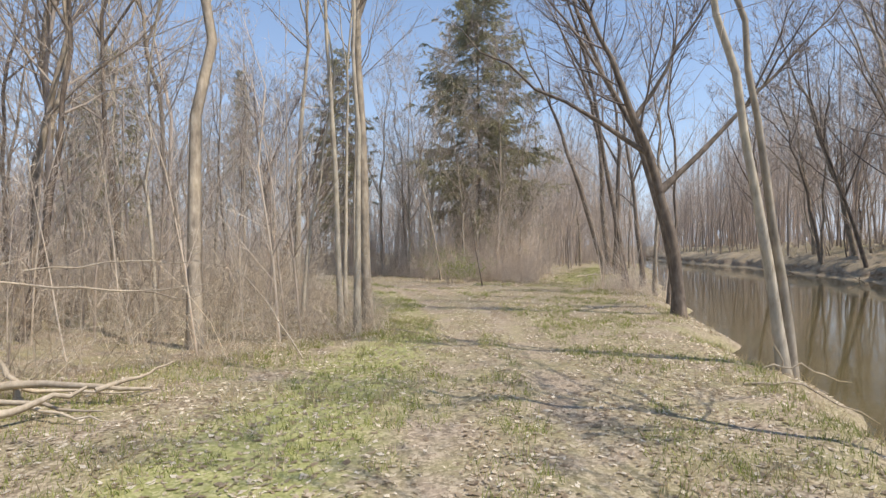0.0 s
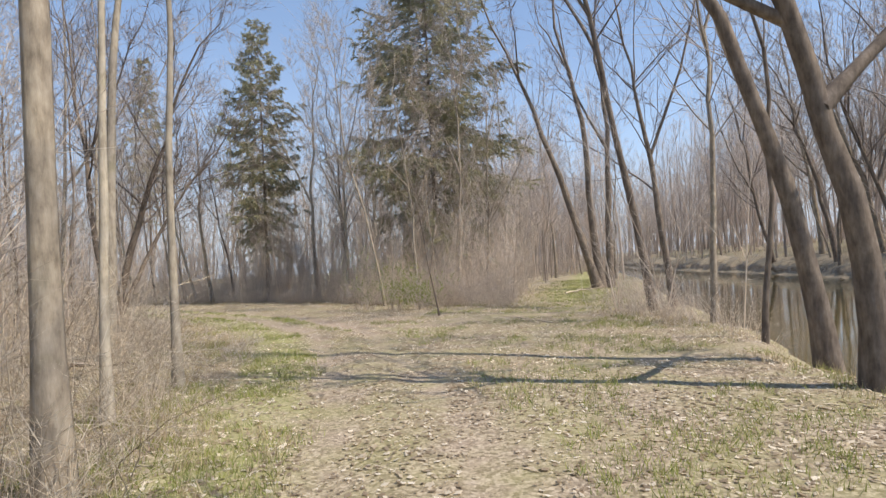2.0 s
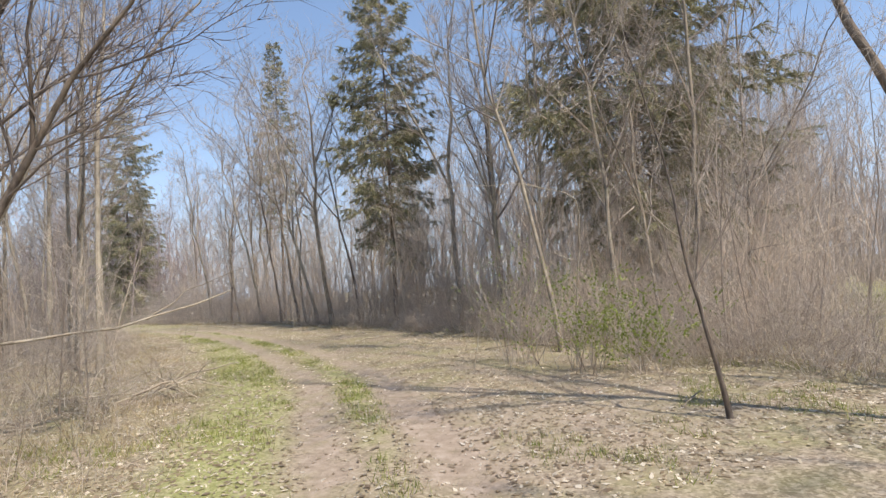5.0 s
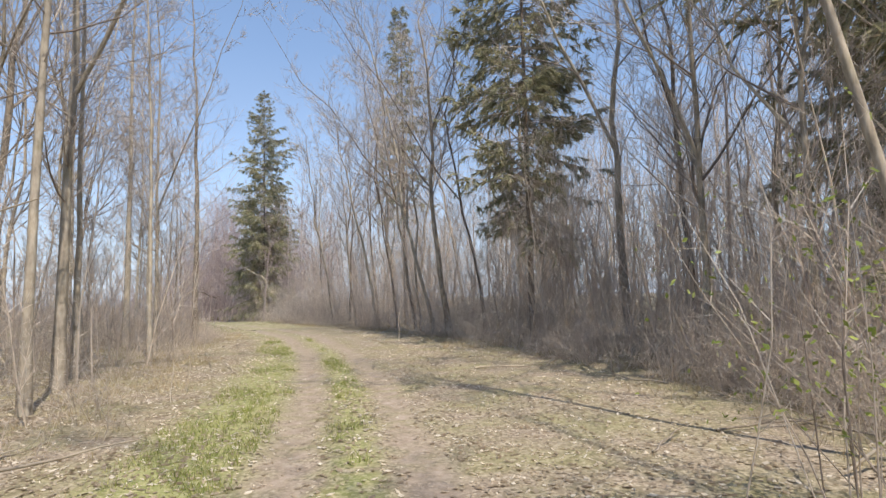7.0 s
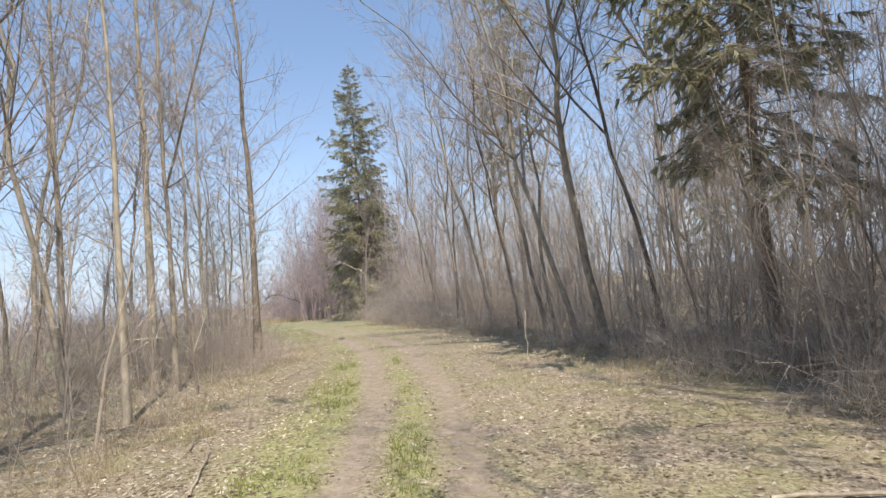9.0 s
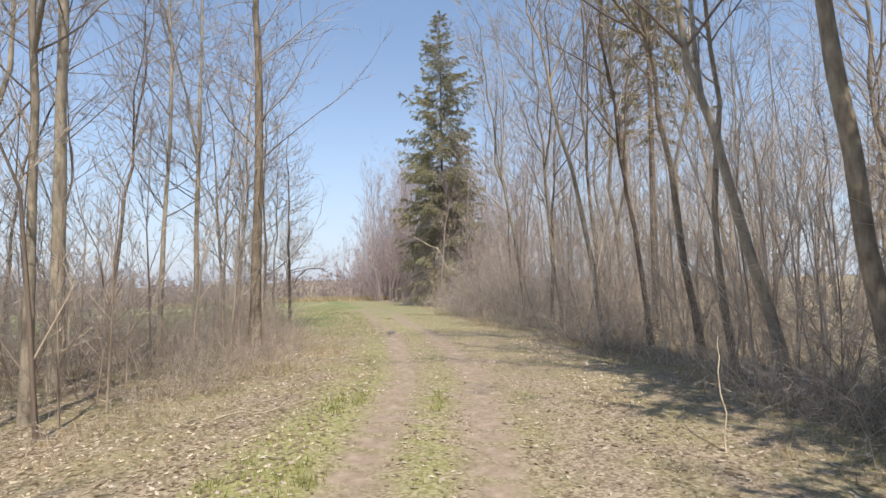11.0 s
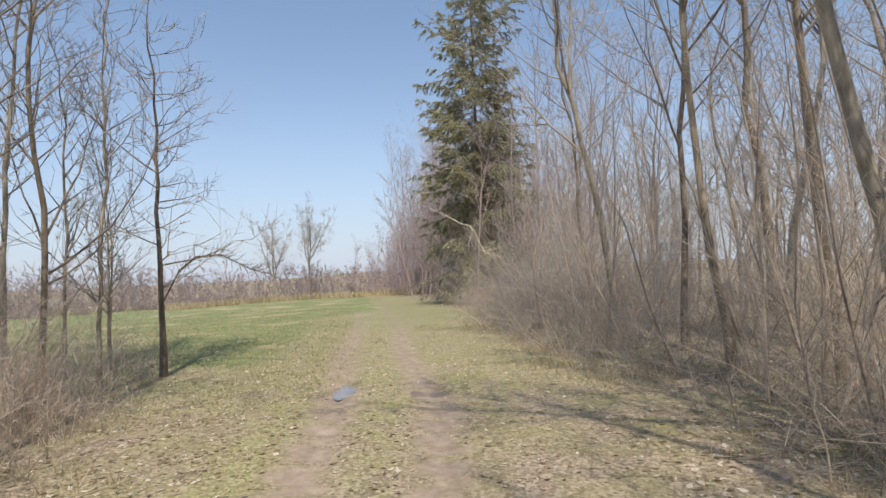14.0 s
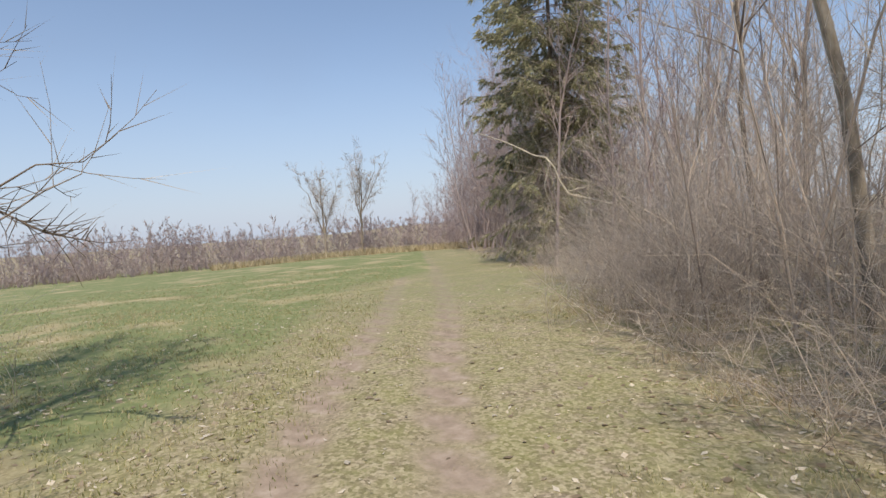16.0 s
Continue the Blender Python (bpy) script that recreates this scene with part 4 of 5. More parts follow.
brush("low brush under the spruces at the fork", brush_mesh("brush_thicket", [p for p in thicket_points(440, 18, 34, 0.0, 18, -1, 304, 1.5) if p[0] < 7.4], 4, 1.2, 2.9, 8, 18, grow=1.4, splay=0.38))
brush("low sparse dead stems over leaf litter", brush_mesh("brush_thicket", [tuple(p) for p in trail_point(rng.uniform(11, 26, 170), rng.uniform(2.3, 4.6, 170))], 7, 0.35, 1.1, 5, 7))
SHRUB_SPOTS = [(-28.6 + dx, 53.0 + dy) for dx, dy in rng.normal(0, 1, (70, 2)) * np.array([1.1, 0.8])]
brush("dense leafless shrubs crowding the foot of the spruce", brush_mesh("brush_thicket", SHRUB_SPOTS, 8, 3.0, 5.4, 6, 28, rad=0.0032, splay=0.34))
bank_y = rng.uniform(8, 75, 150)
brush("sparse brush on the far creek bank", brush_mesh("brush_thicket", np.stack([np.interp(bank_y, NEAR_Y, FAR_X) + rng.uniform(0.4, 4, 150), bank_y], 1), 9, 0.6, 2.0, 5, 10, rad=0.006))
EDGE_SPOTS = [(-26.6 + dx, 41.9 + dy + 0.35 * dx * -1) for dx, dy in rng.normal(0, 1, (150, 2)) * np.array([1.9, 0.5])]
brush("thin upright stems round the field-edge trees", brush_mesh("brush_thicket", EDGE_SPOTS, 10, 1.3, 2.9, 6, 14, rad=0.0036, splay=0.2))
UNDER = area_points(rng, 260, 22, 62, 10, 70, lambda x, y: np.interp(y, NEAR_Y, FAR_X) + 4 < x < np.interp(y, NEAR_Y, FAR_X) + 26)
UNDER += area_points(rng, 360, 6, 42, 56, 98, lambda x, y: x < np.interp(y, NEAR_Y, NEAR_X) - 2)
UNDER += area_points(rng, 200, 22, 70, 100, 125, lambda x, y: True)
# haze over this undergrowth comes from the paled twig colour
brush("hazy leafless undergrowth deep in the woods", brush_mesh("brush_thicket", UNDER, 11, 2.0, 4.2, 6, 12, rad=0.011), TWIG_HAZED)
brush("sparse brush along the creek bank", brush_mesh("brush_thicket", thicket_points(90, -4, 26, 0.2, 3.5, -1, 305, 1.0, -0.6), 5, 0.4, 1.2, 5, 4))


# ---------------------------------------------------------------- woods farther off
def far_woods(name, label, pts, seed, hmin, hmax, mat, twigs=88, limbs=22, thick=0.012, low=0.18, lean=0.07, category="woods", girth=0.0055, clump=0.0):
    """Distant bare trees whose twigs run into one haze."""
    r = np.random.default_rng(seed)
    pts = np.asarray(pts)
    n = len(pts)
    H = r.uniform(hmin, hmax, n)
    H = H * (1 + clump * 2 * ripple(pts[:, 0] * 0.21, pts[:, 1] * 0.21))
    base = np.concatenate([pts, ground_z(pts[:, 0], pts[:, 1])[:, None] - 0.1], 1)
    d = np.stack([r.normal(0, lean, n), r.normal(0, lean, n), np.ones(n)], 1)
    P = shoots(r, base, d, H, 5, 0.1, 0.0)
    R = (girth * H * r.uniform(0.6, 1.3, n))[:, None] * np.array([[1.1, 0.85, 0.6, 0.35, 0.1]])
    bag = Bag()
    bag.put(*tubes(P, R, 4))
    i = np.repeat(np.arange(n), limbs)
    f = r.uniform(low, 0.97, len(i))
    b, br, tg = along(P, R, i, f)
    dd = fork_dir(r, tg, r.uniform(0.35, 0.95, len(i)))
    L = H[i] * r.uniform(0.10, 0.27, len(i)) * (1.2 - 0.7 * f)
    P1 = shoots(r, b, dd, L, 2, 0.3, 0.15)
    R1 = np.minimum(br * 0.5, 0.022)[:, None] * np.array([[1, 0.35]])
    bag.put(*tubes(P1, R1, 3))
    j = np.repeat(np.arange(len(i)), max(1, twigs * 2 // limbs))
    f = r.uniform(0.15, 1.0, len(j))
    b, br, tg = along(P1, R1, j, f)
    dd = fork_dir(r, tg, r.uniform(0.3, 0.9, len(j)))
    ln = L[j] * r.uniform(0.25, 0.7, len(j))
    bag.put(*cones(b, b + dd * ln[:, None], thick))
    return tagged(add(name, bag.mesh(name), mat), label, category, kind="stuff")


def area(n, seed, x0, x1, y0, y1, ok):
    r = np.random.default_rng(seed)
    out = []
    while len(out) < n:
        p = (r.uniform(x0, x1), r.uniform(y0, y1))
        if ok(*p):
            out.append(p)
    return out


def deep_left(x, y):
    a, o = trail_coords(np.array([x]), np.array([y]))
    return o[0] > 9 and a[0] < 30 and (y < 16 or ((x + 17) * -23 + (y - 20) * -14) / 26.9 < 5)


def deep_right(x, y):
    a, o = trail_coords(np.array([x]), np.array([y]))
    return -70 < o[0] < -13 and a[0] > 22 and x < np.interp(y, NEAR_Y, NEAR_X) - 2 and (y > 56 or abs(x - 9.0 - (y - 34) * 0.35) > 2.5)


def over_creek(x, y):
    return np.interp(y, NEAR_Y, FAR_X) + 1.2 < x < np.interp(y, NEAR_Y, FAR_X) + 24


# the haze on these woods is painted through their paled twig colour
far_woods("far_woods", "deep bare woods fading into a grey-brown haze", area(95, 1, -60, 0, -8, 45, deep_left), 1, 9, 18, TWIG_HAZED)
far_woods("far_woods", "bare woods behind the spruces in a twiggy haze", area(330, 2, -70, 50, 30, 105, deep_right), 2, 10, 18, TWIG_HAZED)
far_woods("far_woods", "bare woods across the creek in a twiggy haze", area(360, 3, 14, 100, 8, 115, over_creek), 3, 14, 22, TWIG_HAZED)
far_woods("far_woods", "slender bare trees between the side trail and the creek", area(110, 4, 9, 45, 37, 78, lambda x, y: x < np.interp(y, NEAR_Y, NEAR_X) - 1.5 and (y > 56 or abs(x - 9.0 - (y - 34) * 0.35) > 2.3)), 4, 9, 16, TWIG_HAZED)
far_woods("far_woods", "hazy bare woods where the creek bends away", area(320, 7, 12, 120, 62, 125, lambda x, y: not np.interp(y, NEAR_Y, NEAR_X) - 2 < x < np.interp(y, NEAR_Y, FAR_X) + 2), 7, 10, 18, TWIG_HAZED, 88)
far_woods("far_woods", "hazy woods closing the creek valley", area(260, 8, 22, 75, 102, 140, lambda x, y: True), 8, 9, 17, TWIG_HAZED, 100, 18, low=0.05)
# young growth close to the trail
far_woods("sapling_growth", "grey leafless saplings and tall shrubs crowding the wood's edge", thicket_points(380, 27, 84, 0.6, 11, -1, 311, 1.1, 0.4), 11, 2.8, 7.5, BRUSH, 120, 16, 0.0036, 0.1, 0.2, "saplings", 0.003)
far_woods("sapling_growth", "thin leafless saplings crowding the trail", thicket_points(170, -3, 26, 1.4, 16, 1, 312, 1.1, 0.9), 12, 2.6, 7.0, BRUSH, 80, 16, 0.0055, 0.12, 0.09, "saplings", 0.0042)
far_woods("sapling_growth", "thin leafless saplings in the belt by the field", thicket_points(170, 26, 57, 0.8, 12, 1, 313, 1.2, 0.5), 13, 2.2, 6.0, BRUSH, 80, 16, 0.0055, 0.12, 0.12, "saplings", 0.0042)
far_woods("sapling_growth", "tall leafless shrubs under the spruces", [p for p in thicket_points(190, 17, 36, 0.6, 20, -1, 314, 1.0, 0.4) if p[0] < 7.6], 14, 2.4, 7.5, BRUSH, 112, 16, 0.0036, 0.12, 0.13, "saplings", 0.003)


COVER = []
for cx, cy, n, sx, sy in [(-7.2, 40.1, 90, 2.4, 0.9), (-18.9, 50.0, 34, 2.0, 0.8), (1.5, 35.2, 44, 2.6, 1.0), (-13.0, 44.6, 26, 2.0, 0.8)]:
    COVER += [p for p in np.stack([cx + sx * rng.normal(size=n), cy + sy * rng.normal(size=n)], 1) if off_trail(1.0)(*p)]
far_woods("sapling_growth", "tall thin leafless saplings in front of the spruces", COVER, 15, 3.0, 7.0, BRUSH, 120, 20, 0.004, 0.08, 0.12, "saplings", 0.003)


# ---------------------------------------------------------------- the field's far side
def far_row(n, seed, dist, spread, lo, hi):
    r = np.random.default_rng(seed)
    ang = np.radians(r.uniform(lo, hi, n))
    d = dist + r.uniform(-spread, spread, n)
    return np.stack([-22 - d * np.sin(ang), 45 + d * np.cos(ang)], 1)


far_woods("distant_treeline", "low brown leafless treeline beyond the field", far_row(900, 5, 70, 9, 50, 128), 5, 3.6, 5.2, TWIG_RED, 56, 10, 0.034, 0.02, 0.16, girth=0.004, clump=0.14)
far_woods("distant_treeline", "grey-brown budding trees along the wood's far edge", area(240, 6, -110, -34, 55, 110, lambda x, y: -16 < trail_coords(np.array([x]), np.array([y]))[1][0] < -4.2), 6, 6, 14, TWIG_RED, 130, thick=0.014, low=0.08, lean=0.12)
far_woods("budding_woods", "tall bare trees with mauve buds behind the spruce", [tuple(p) for p in trail_point(np.random.default_rng(61).uniform(84, 114, 50), -np.random.default_rng(62).uniform(4.6, 13, 50))], 61, 12.5, 19, TWIG_RED, 260, 34, 0.0085, 0.12, 0.10)
brush("brown leafless scrub closing the field's far side", brush_mesh("brush_thicket", far_row(420, 17, 66, 7, 50, 128), 17, 2.0, 3.8, 5, 16, rad=0.03), TWIG_RED)
for k, (x, y, h, c) in enumerate([(-80.5, 62.8, 9.0, 0.2), (-79.2, 66.5, 9.8, 0.3)]):
    stand(make_tree("field_tree", "lone bare tree standing at the far edge of the field", 80 + k, h, 0.15, crown=c, limbs=34, spread=(0.35, 0.85), limb_len=0.26, forks=4, twig_mat=TWIG_HAZED, twigs=(7, 5),
                    twig_r=1.8, group="lone trees in the field"), x, y)


# ---------------------------------------------------------------- litter and grass
def strip_points(n, seed, lo, hi, inside, outside):
    """Points on the ground along the trail, within its open strip and a little beyond."""
    r = np.random.default_rng(seed)
    a = r.uniform(lo, hi, n)
    left = r.uniform(size=n) < 0.5
    e = np.where(left, np.minimum(np.interp(a, OPEN_ARC, OPEN_LEFT), 7), np.interp(a, OPEN_ARC, OPEN_RIGHT))
    o = np.where(left, 1, -1) * (r.uniform(0, 1, n) * (e * inside + outside))
    p = trail_point(a, o)
    return p, a, o


def lay_leaves(n, seed):
    r = np.random.default_rng(seed)
    a, o = r.uniform(-1, 68, n), r.uniform(-10, 8, n)
    p = trail_point(a, o)
    e = np.abs(o) - np.where(o > 0, np.interp(a, OPEN_ARC, OPEN_LEFT), np.interp(a, OPEN_ARC, OPEN_RIGHT))
    keep = r.uniform(size=n) < 1 - 0.5 * smooth01(0.5, 4.0, e)
    keep &= r.uniform(size=n) < 1 - 0.5 * smooth01(24, 30, a) * smooth01(-1.6, -3.0, o) * (1 - smooth01(46, 52, a))
    keep &= r.uniform(size=n) > np.interp(a, [0, 22, 32], [0.25, 0.3, 0.85]) * np.exp(-((np.abs(rut_off(a, o)) - 0.62) / 0.26) ** 2)
    keep &= r.uniform(size=n) < np.where(np.abs(o) < 1.6, np.interp(a, [0, 30, 42, 53, 58, 66], [1, 0.8, 0.35, 0.2, 0.12, 0.03]), np.interp(a, [0, 47, 53, 58, 66], [1, 1, 0.6, 0.3, 0.05]))
    keep &= p[:, 0] < np.interp(p[:, 1], NEAR_Y, NEAR_X) - 0.3
    keep &= r.uniform(-1.0, 0.35, n) < ripple(p[:, 0] * 1.7, p[:, 1] * 1.7)
    q = np.stack([r.uniform(2, 15, 34000), r.uniform(22, 42, 34000)], 1)
    qa, qo = trail_coords(q[:, 0], q[:, 1])
    q = q[(qo < -8) & (q[:, 0] < np.interp(q[:, 1], NEAR_Y, NEAR_X) - 0.4) & (r.uniform(size=len(q)) < 0.7)]
    p = np.concatenate([p[keep], q])
    n = len(p)
    z = ground_z(p[:, 0], p[:, 1]) + 0.005
    c = np.concatenate([p, z[:, None]], 1)
    th = r.uniform(0, 2 * np.pi, n)
    u = np.stack([np.cos(th), np.sin(th), r.normal(0, 0.12, n)], 1)
    w = np.stack([-np.sin(th), np.cos(th), r.normal(0, 0.10, n)], 1)
    L = (0.013 + 0.034 * r.uniform(0, 1, n) ** 2.0)[:, None]
    W = L * r.uniform(0.35, 0.8, n)[:, None]
    up = np.array([0, 0, 1.0])
    lift = r.uniform(0.0, 0.006, n)[:, None]
    V = np.stack([c - u * L, c + w * W + up * lift, c + u * L + up * 0.01, c - w * W + up * lift], 1)
    i = np.arange(n)[:, None] * 4
    F = np.concatenate([i + np.array([[0, 2, 1]]), i + np.array([[0, 3, 2]])])
    me = mesh_np("leaf_litter", V.reshape(-1, 3), None, F, smooth=False)
    return tagged(add("leaf_litter", me, LEAF), "curled dry tan leaves strewn over the ground", "leaves", kind="stuff")


lay_leaves(480000, 401)


def blades(name, label, p, seed, hmin, hmax, mat, width=0.0036):
    r = np.random.default_rng(seed)
    n = len(p)
    base = np.concatenate([p, ground_z(p[:, 0], p[:, 1])[:, None] - 0.005], 1)
    h = r.uniform(hmin, hmax, n)
    tip = base + np.stack([r.normal(0, 0.4, n) * h, r.normal(0, 0.4, n) * h, h], 1)
    th = r.uniform(0, np.pi, n)
    w = np.stack([np.cos(th), np.sin(th), 0 * th], 1) * (width * r.uniform(0.7, 1.6, n))[:, None]
    V = np.stack([base - w, base + w, tip], 1).reshape(-1, 3)
    me = mesh_np(name, V, None, np.arange(n * 3).reshape(-1, 3), smooth=False)
    return tagged(add(name, me, mat), label, "grass", kind="stuff")


def tufts(n, per, seed, want):
    """Tuft centres chosen by want(arc, off, x, y) in 0..1, several blades round each."""
    r = np.random.default_rng(seed)
    p, a, o = strip_points(n, seed, -1, 74, 1.0, 1.0)
    keep = r.uniform(size=n) < want(a, o, p[:, 0], p[:, 1])
    p = p[keep]
    return np.repeat(p, per, 0) + r.normal(0, 0.05, (len(p) * per, 2))


def green_want(a, o, x, y):
    v = np.exp(-((o - np.interp(a, [0, 8, 12], [2.7, 2.2, 1.8])) / np.interp(a, [0, 8, 12], [1.2, 0.9, 0.75])) ** 2) * np.interp(a, [0, 9, 14, 22, 28, 42, 56, 60], [1.0, 1.0, 0.6, 0.9, 1.0, 0.9, 0.6, 0.5])
    m = rut_off(a, o)
    v = np.maximum(v, np.exp(-(m / 0.32) ** 2) * np.interp(a, [0, 20, 28, 40, 48, 60], [0.25, 0.25, 1.0, 0.9, 0.6, 0.5]))
    v = np.maximum(v, np.interp(a, [0, 22, 30], [0.46, 0.42, 0.32]) * smooth01(0.9, 1.4, np.abs(m)))
    v = np.maximum(v, smooth01(50, 60, a) * 0.9 * (1 - np.exp(-((np.abs(m) - 0.62) / 0.24) ** 2)))
    return v * np.clip(0.5 + ripple(x * 1.4 + 3, y * 1.4) * 1.5, 0.05, 1) * (x < np.interp(y, NEAR_Y, NEAR_X) - 1.0)


blades("grass", "patchy fresh green grass along the trail", tufts(36000, 11, 411, lambda a, o, x, y: green_want(a, o, x, y) * (a < 50)), 1, 0.03, 0.12, GRASS)
blades("grass", "short olive grass with straw at the field edge", tufts(34000, 12, 415, lambda a, o, x, y: green_want(a, o, x, y) * (a >= 50)), 5, 0.02, 0.06, FIELD_GRASS)


def straw_want(a, o, x, y):
    e = np.where(o > 0, np.minimum(np.interp(a, OPEN_ARC, OPEN_LEFT), 7), np.interp(a, OPEN_ARC, OPEN_RIGHT))
    v = smooth01(-1.6, 0.2, np.abs(o) - e) * 0.8 + np.interp(a, [0, 30, 40, 60], [0.10, 0.16, 0.45, 0.5]) * (1 - 0.9 * np.exp(-((np.abs(rut_off(a, o)) - 0.62) / 0.2) ** 2))
    return v * np.clip(0.5 + ripple(x * 1.3, y * 1.3 + 5) * 1.3, 0.05, 1) * (x < np.interp(y, NEAR_Y, NEAR_X) - 0.6)


blades("dead_grass", "pale dead grass along the thicket edges", tufts(15000, 9, 412, straw_want), 2, 0.04, 0.22, STRAW, 0.003)
rs = np.random.default_rng(414)
ps = np.stack([rs.uniform(3, 16, 9000), rs.uniform(24, 46, 9000)], 1)
ps = ps[(np.abs(ps[:, 0] - 9.0 - (ps[:, 1] - 34) * 0.35) < rs.uniform(0.5, 2.6, 9000)) & (ps[:, 0] < np.interp(ps[:, 1], NEAR_Y, NEAR_X) - 1)]
blades("grass", "mossy green grass on the side trail", np.repeat(ps, 8, 0) + rs.normal(0, 0.06, (len(ps) * 8, 2)), 4, 0.03, 0.1, GRASS, 0.005)
rf = np.random.default_rng(413)
pf = np.stack([rf.uniform(-52, -24, 60000), rf.uniform(38, 62, 60000)], 1)
af, of = trail_coords(pf[:, 0], pf[:, 1])
pf = pf[(af > rf.uniform(52, 62, 60000)) & (of > 1.2) & (of < 22) & (rf.uniform(size=60000) < np.exp(-np.hypot(pf[:, 0] + 24, pf[:, 1] - 45) / 13))]
blades("field_grass", "short young green grass of the open field", np.repeat(pf, 5, 0) + rf.normal(0, 0.06, (len(pf) * 5, 2)), 3, 0.025, 0.07, FIELD_GRASS, 0.005)


pd = far_row(9000, 416, 57, 3.5, 50, 84)
blades("dead_grass", "tall tan dead grass along the field's far edge", pd, 6, 0.25, 0.8, STRAW, 0.03)

# ---------------------------------------------------------------- fallen wood
def fallen(name, label, runs, mat=DEADWOOD, sides=5, category="fallen branch"):
    """A dead branch: each run is (points, base radius); the first is the main stem."""
    root = new(name)
    r = np.random.default_rng(len(runs) * 17 + int(abs(runs[0][0][0][0]) * 10))
    for j, (pts, rad) in enumerate(runs):
        P = np.array(pts, float)
        k = max(9, 2 * len(P))
        s0 = np.linspace(0, 1, len(P))
        s1 = np.linspace(0, 1, k)
        Q = np.stack([np.interp(s1, s0, P[:, c]) for c in range(3)], 1)
        Q[1:-1] += r.normal(0, 0.012 + 0.3 * rad, (k - 2, 3))
        R = rad * (1 - 0.75 * s1) * r.uniform(0.9, 1.1, k)
        V, F = tubes(Q[None], R[None], sides)
        add("stem" if j == 0 else "side_branch", mesh_np("stem", V, F), mat, root)
    return tagged(root, label, category, "fallen wood")


def on_ground(x, y, h=0.03):
    return (x, y, float(ground_z(np.array([x]), np.array([y]))[0]) + h)


# the heap of grey limbs at the thicket edge
fallen("fallen_branch", "grey weathered fallen limb with a fork", [([on_ground(-5.9, 5.9, 0.16), on_ground(-4.9, 6.05, 0.24), on_ground(-4.1, 6.1, 0.2), on_ground(-3.35, 6.25, 0.14)], 0.075),
                                                                  ([on_ground(-3.9, 6.1, 0.18), on_ground(-3.55, 6.35, 0.28), on_ground(-3.3, 6.7, 0.36)], 0.035)])
fallen("fallen_branch", "thick grey fallen limb lying across another", [([on_ground(-4.75, 4.7, 0.1), on_ground(-4.2, 5.3, 0.18), on_ground(-3.8, 5.8, 0.28)], 0.075)])
fallen("fallen_branch", "thin grey fallen branch", [([on_ground(-5.3, 5.5, 0.1), on_ground(-4.4, 5.65, 0.16), on_ground(-3.5, 5.6, 0.08)], 0.045), ([on_ground(-4.3, 5.6, 0.12), on_ground(-3.8, 5.4, 0.1), on_ground(-3.2, 5.3, 0.03)], 0.025)])
fallen("fallen_branch", "short splintered grey limb leaning up", [([on_ground(-4.75, 6.15, 0.0), on_ground(-5.0, 6.2, 0.45), on_ground(-5.2, 6.2, 0.95)], 0.045)])
fallen("fallen_branch", "grey broken stick on the heap", [([on_ground(-5.4, 6.3, 0.2), on_ground(-4.5, 6.35, 0.1), on_ground(-3.7, 6.5, 0.05)], 0.035)])
# pale rods and dead boughs in the brush
fallen("dead_bough", "long pale bowed dead bough hanging in brush", [([on_ground(-6.3, 7.6, 1.32), on_ground(-5.1, 7.6, 1.21), on_ground(-4.1, 7.5, 1.13), on_ground(-3.2, 7.6, 1.28)], 0.02),
                                                                   ([on_ground(-4.1, 7.5, 1.13), on_ground(-3.6, 7.5, 1.06), on_ground(-2.95, 7.55, 1.13)], 0.011)])
fallen("dead_bough", "thin pale dead bough in brush", [([on_ground(-5.9, 7.7, 1.45), on_ground(-4.4, 7.7, 1.55), on_ground(-3.25, 7.8, 1.52)], 0.014)])
fallen("leaning_rod", "thin pale dead stem leaning out of brush", [([on_ground(-2.2, 8.5, 0.0), on_ground(-2.75, 8.75, 0.75), on_ground(-3.3, 9.1, 1.25), on_ground(-3.9, 9.4, 1.45)], 0.014)])
fallen("dead_bough", "pale dead limb propped level in brush", [([on_ground(-10.2, 24.2, 1.1), on_ground(-8.2, 25.0, 1.15), on_ground(-6.6, 25.6, 1.3), on_ground(-5.2, 26.2, 1.75)], 0.035),
                                                             ([on_ground(-6.4, 25.7, 1.35), on_ground(-5.9, 26.0, 1.75), on_ground(-5.0, 26.3, 2.1)], 0.016)])
fallen("fallen_branch", "dark fallen log in leaf litter", [([on_ground(-5.9, 17.9, 0.08), on_ground(-5.0, 18.2, 0.1), on_ground(-4.2, 18.3, 0.06)], 0.07)], BARK_DARK)
fallen("fallen_branch", "grey fallen branch in leaf litter", [([on_ground(-6.5, 20.2, 0.1), on_ground(-5.2, 20.6, 0.3), on_ground(-3.8, 20.8, 0.12)], 0.03)])
fallen("fallen_branch", "thin grey fallen stick", [([on_ground(-3.9, 16.6, 0.03), on_ground(-3.2, 16.8, 0.05), on_ground(-2.6, 16.5, 0.03)], 0.014)])
fallen("fallen_branch", "pale fallen branch lying on mossy grass by the side trail", [([on_ground(7.6, 31.2, 0.06), on_ground(8.7, 31.9, 0.12), on_ground(9.7, 32.6, 0.2)], 0.05), ([on_ground(8.7, 31.9, 0.12), on_ground(9.2, 32.0, 0.3), on_ground(9.7, 32.0, 0.5)], 0.02)])
fallen("dead_bough", "pale dead branch standing in grass by the side trail", [([on_ground(6.6, 33.0, 0.0), on_ground(6.3, 33.0, 0.5), on_ground(6.15, 33.0, 1.0)], 0.03)])
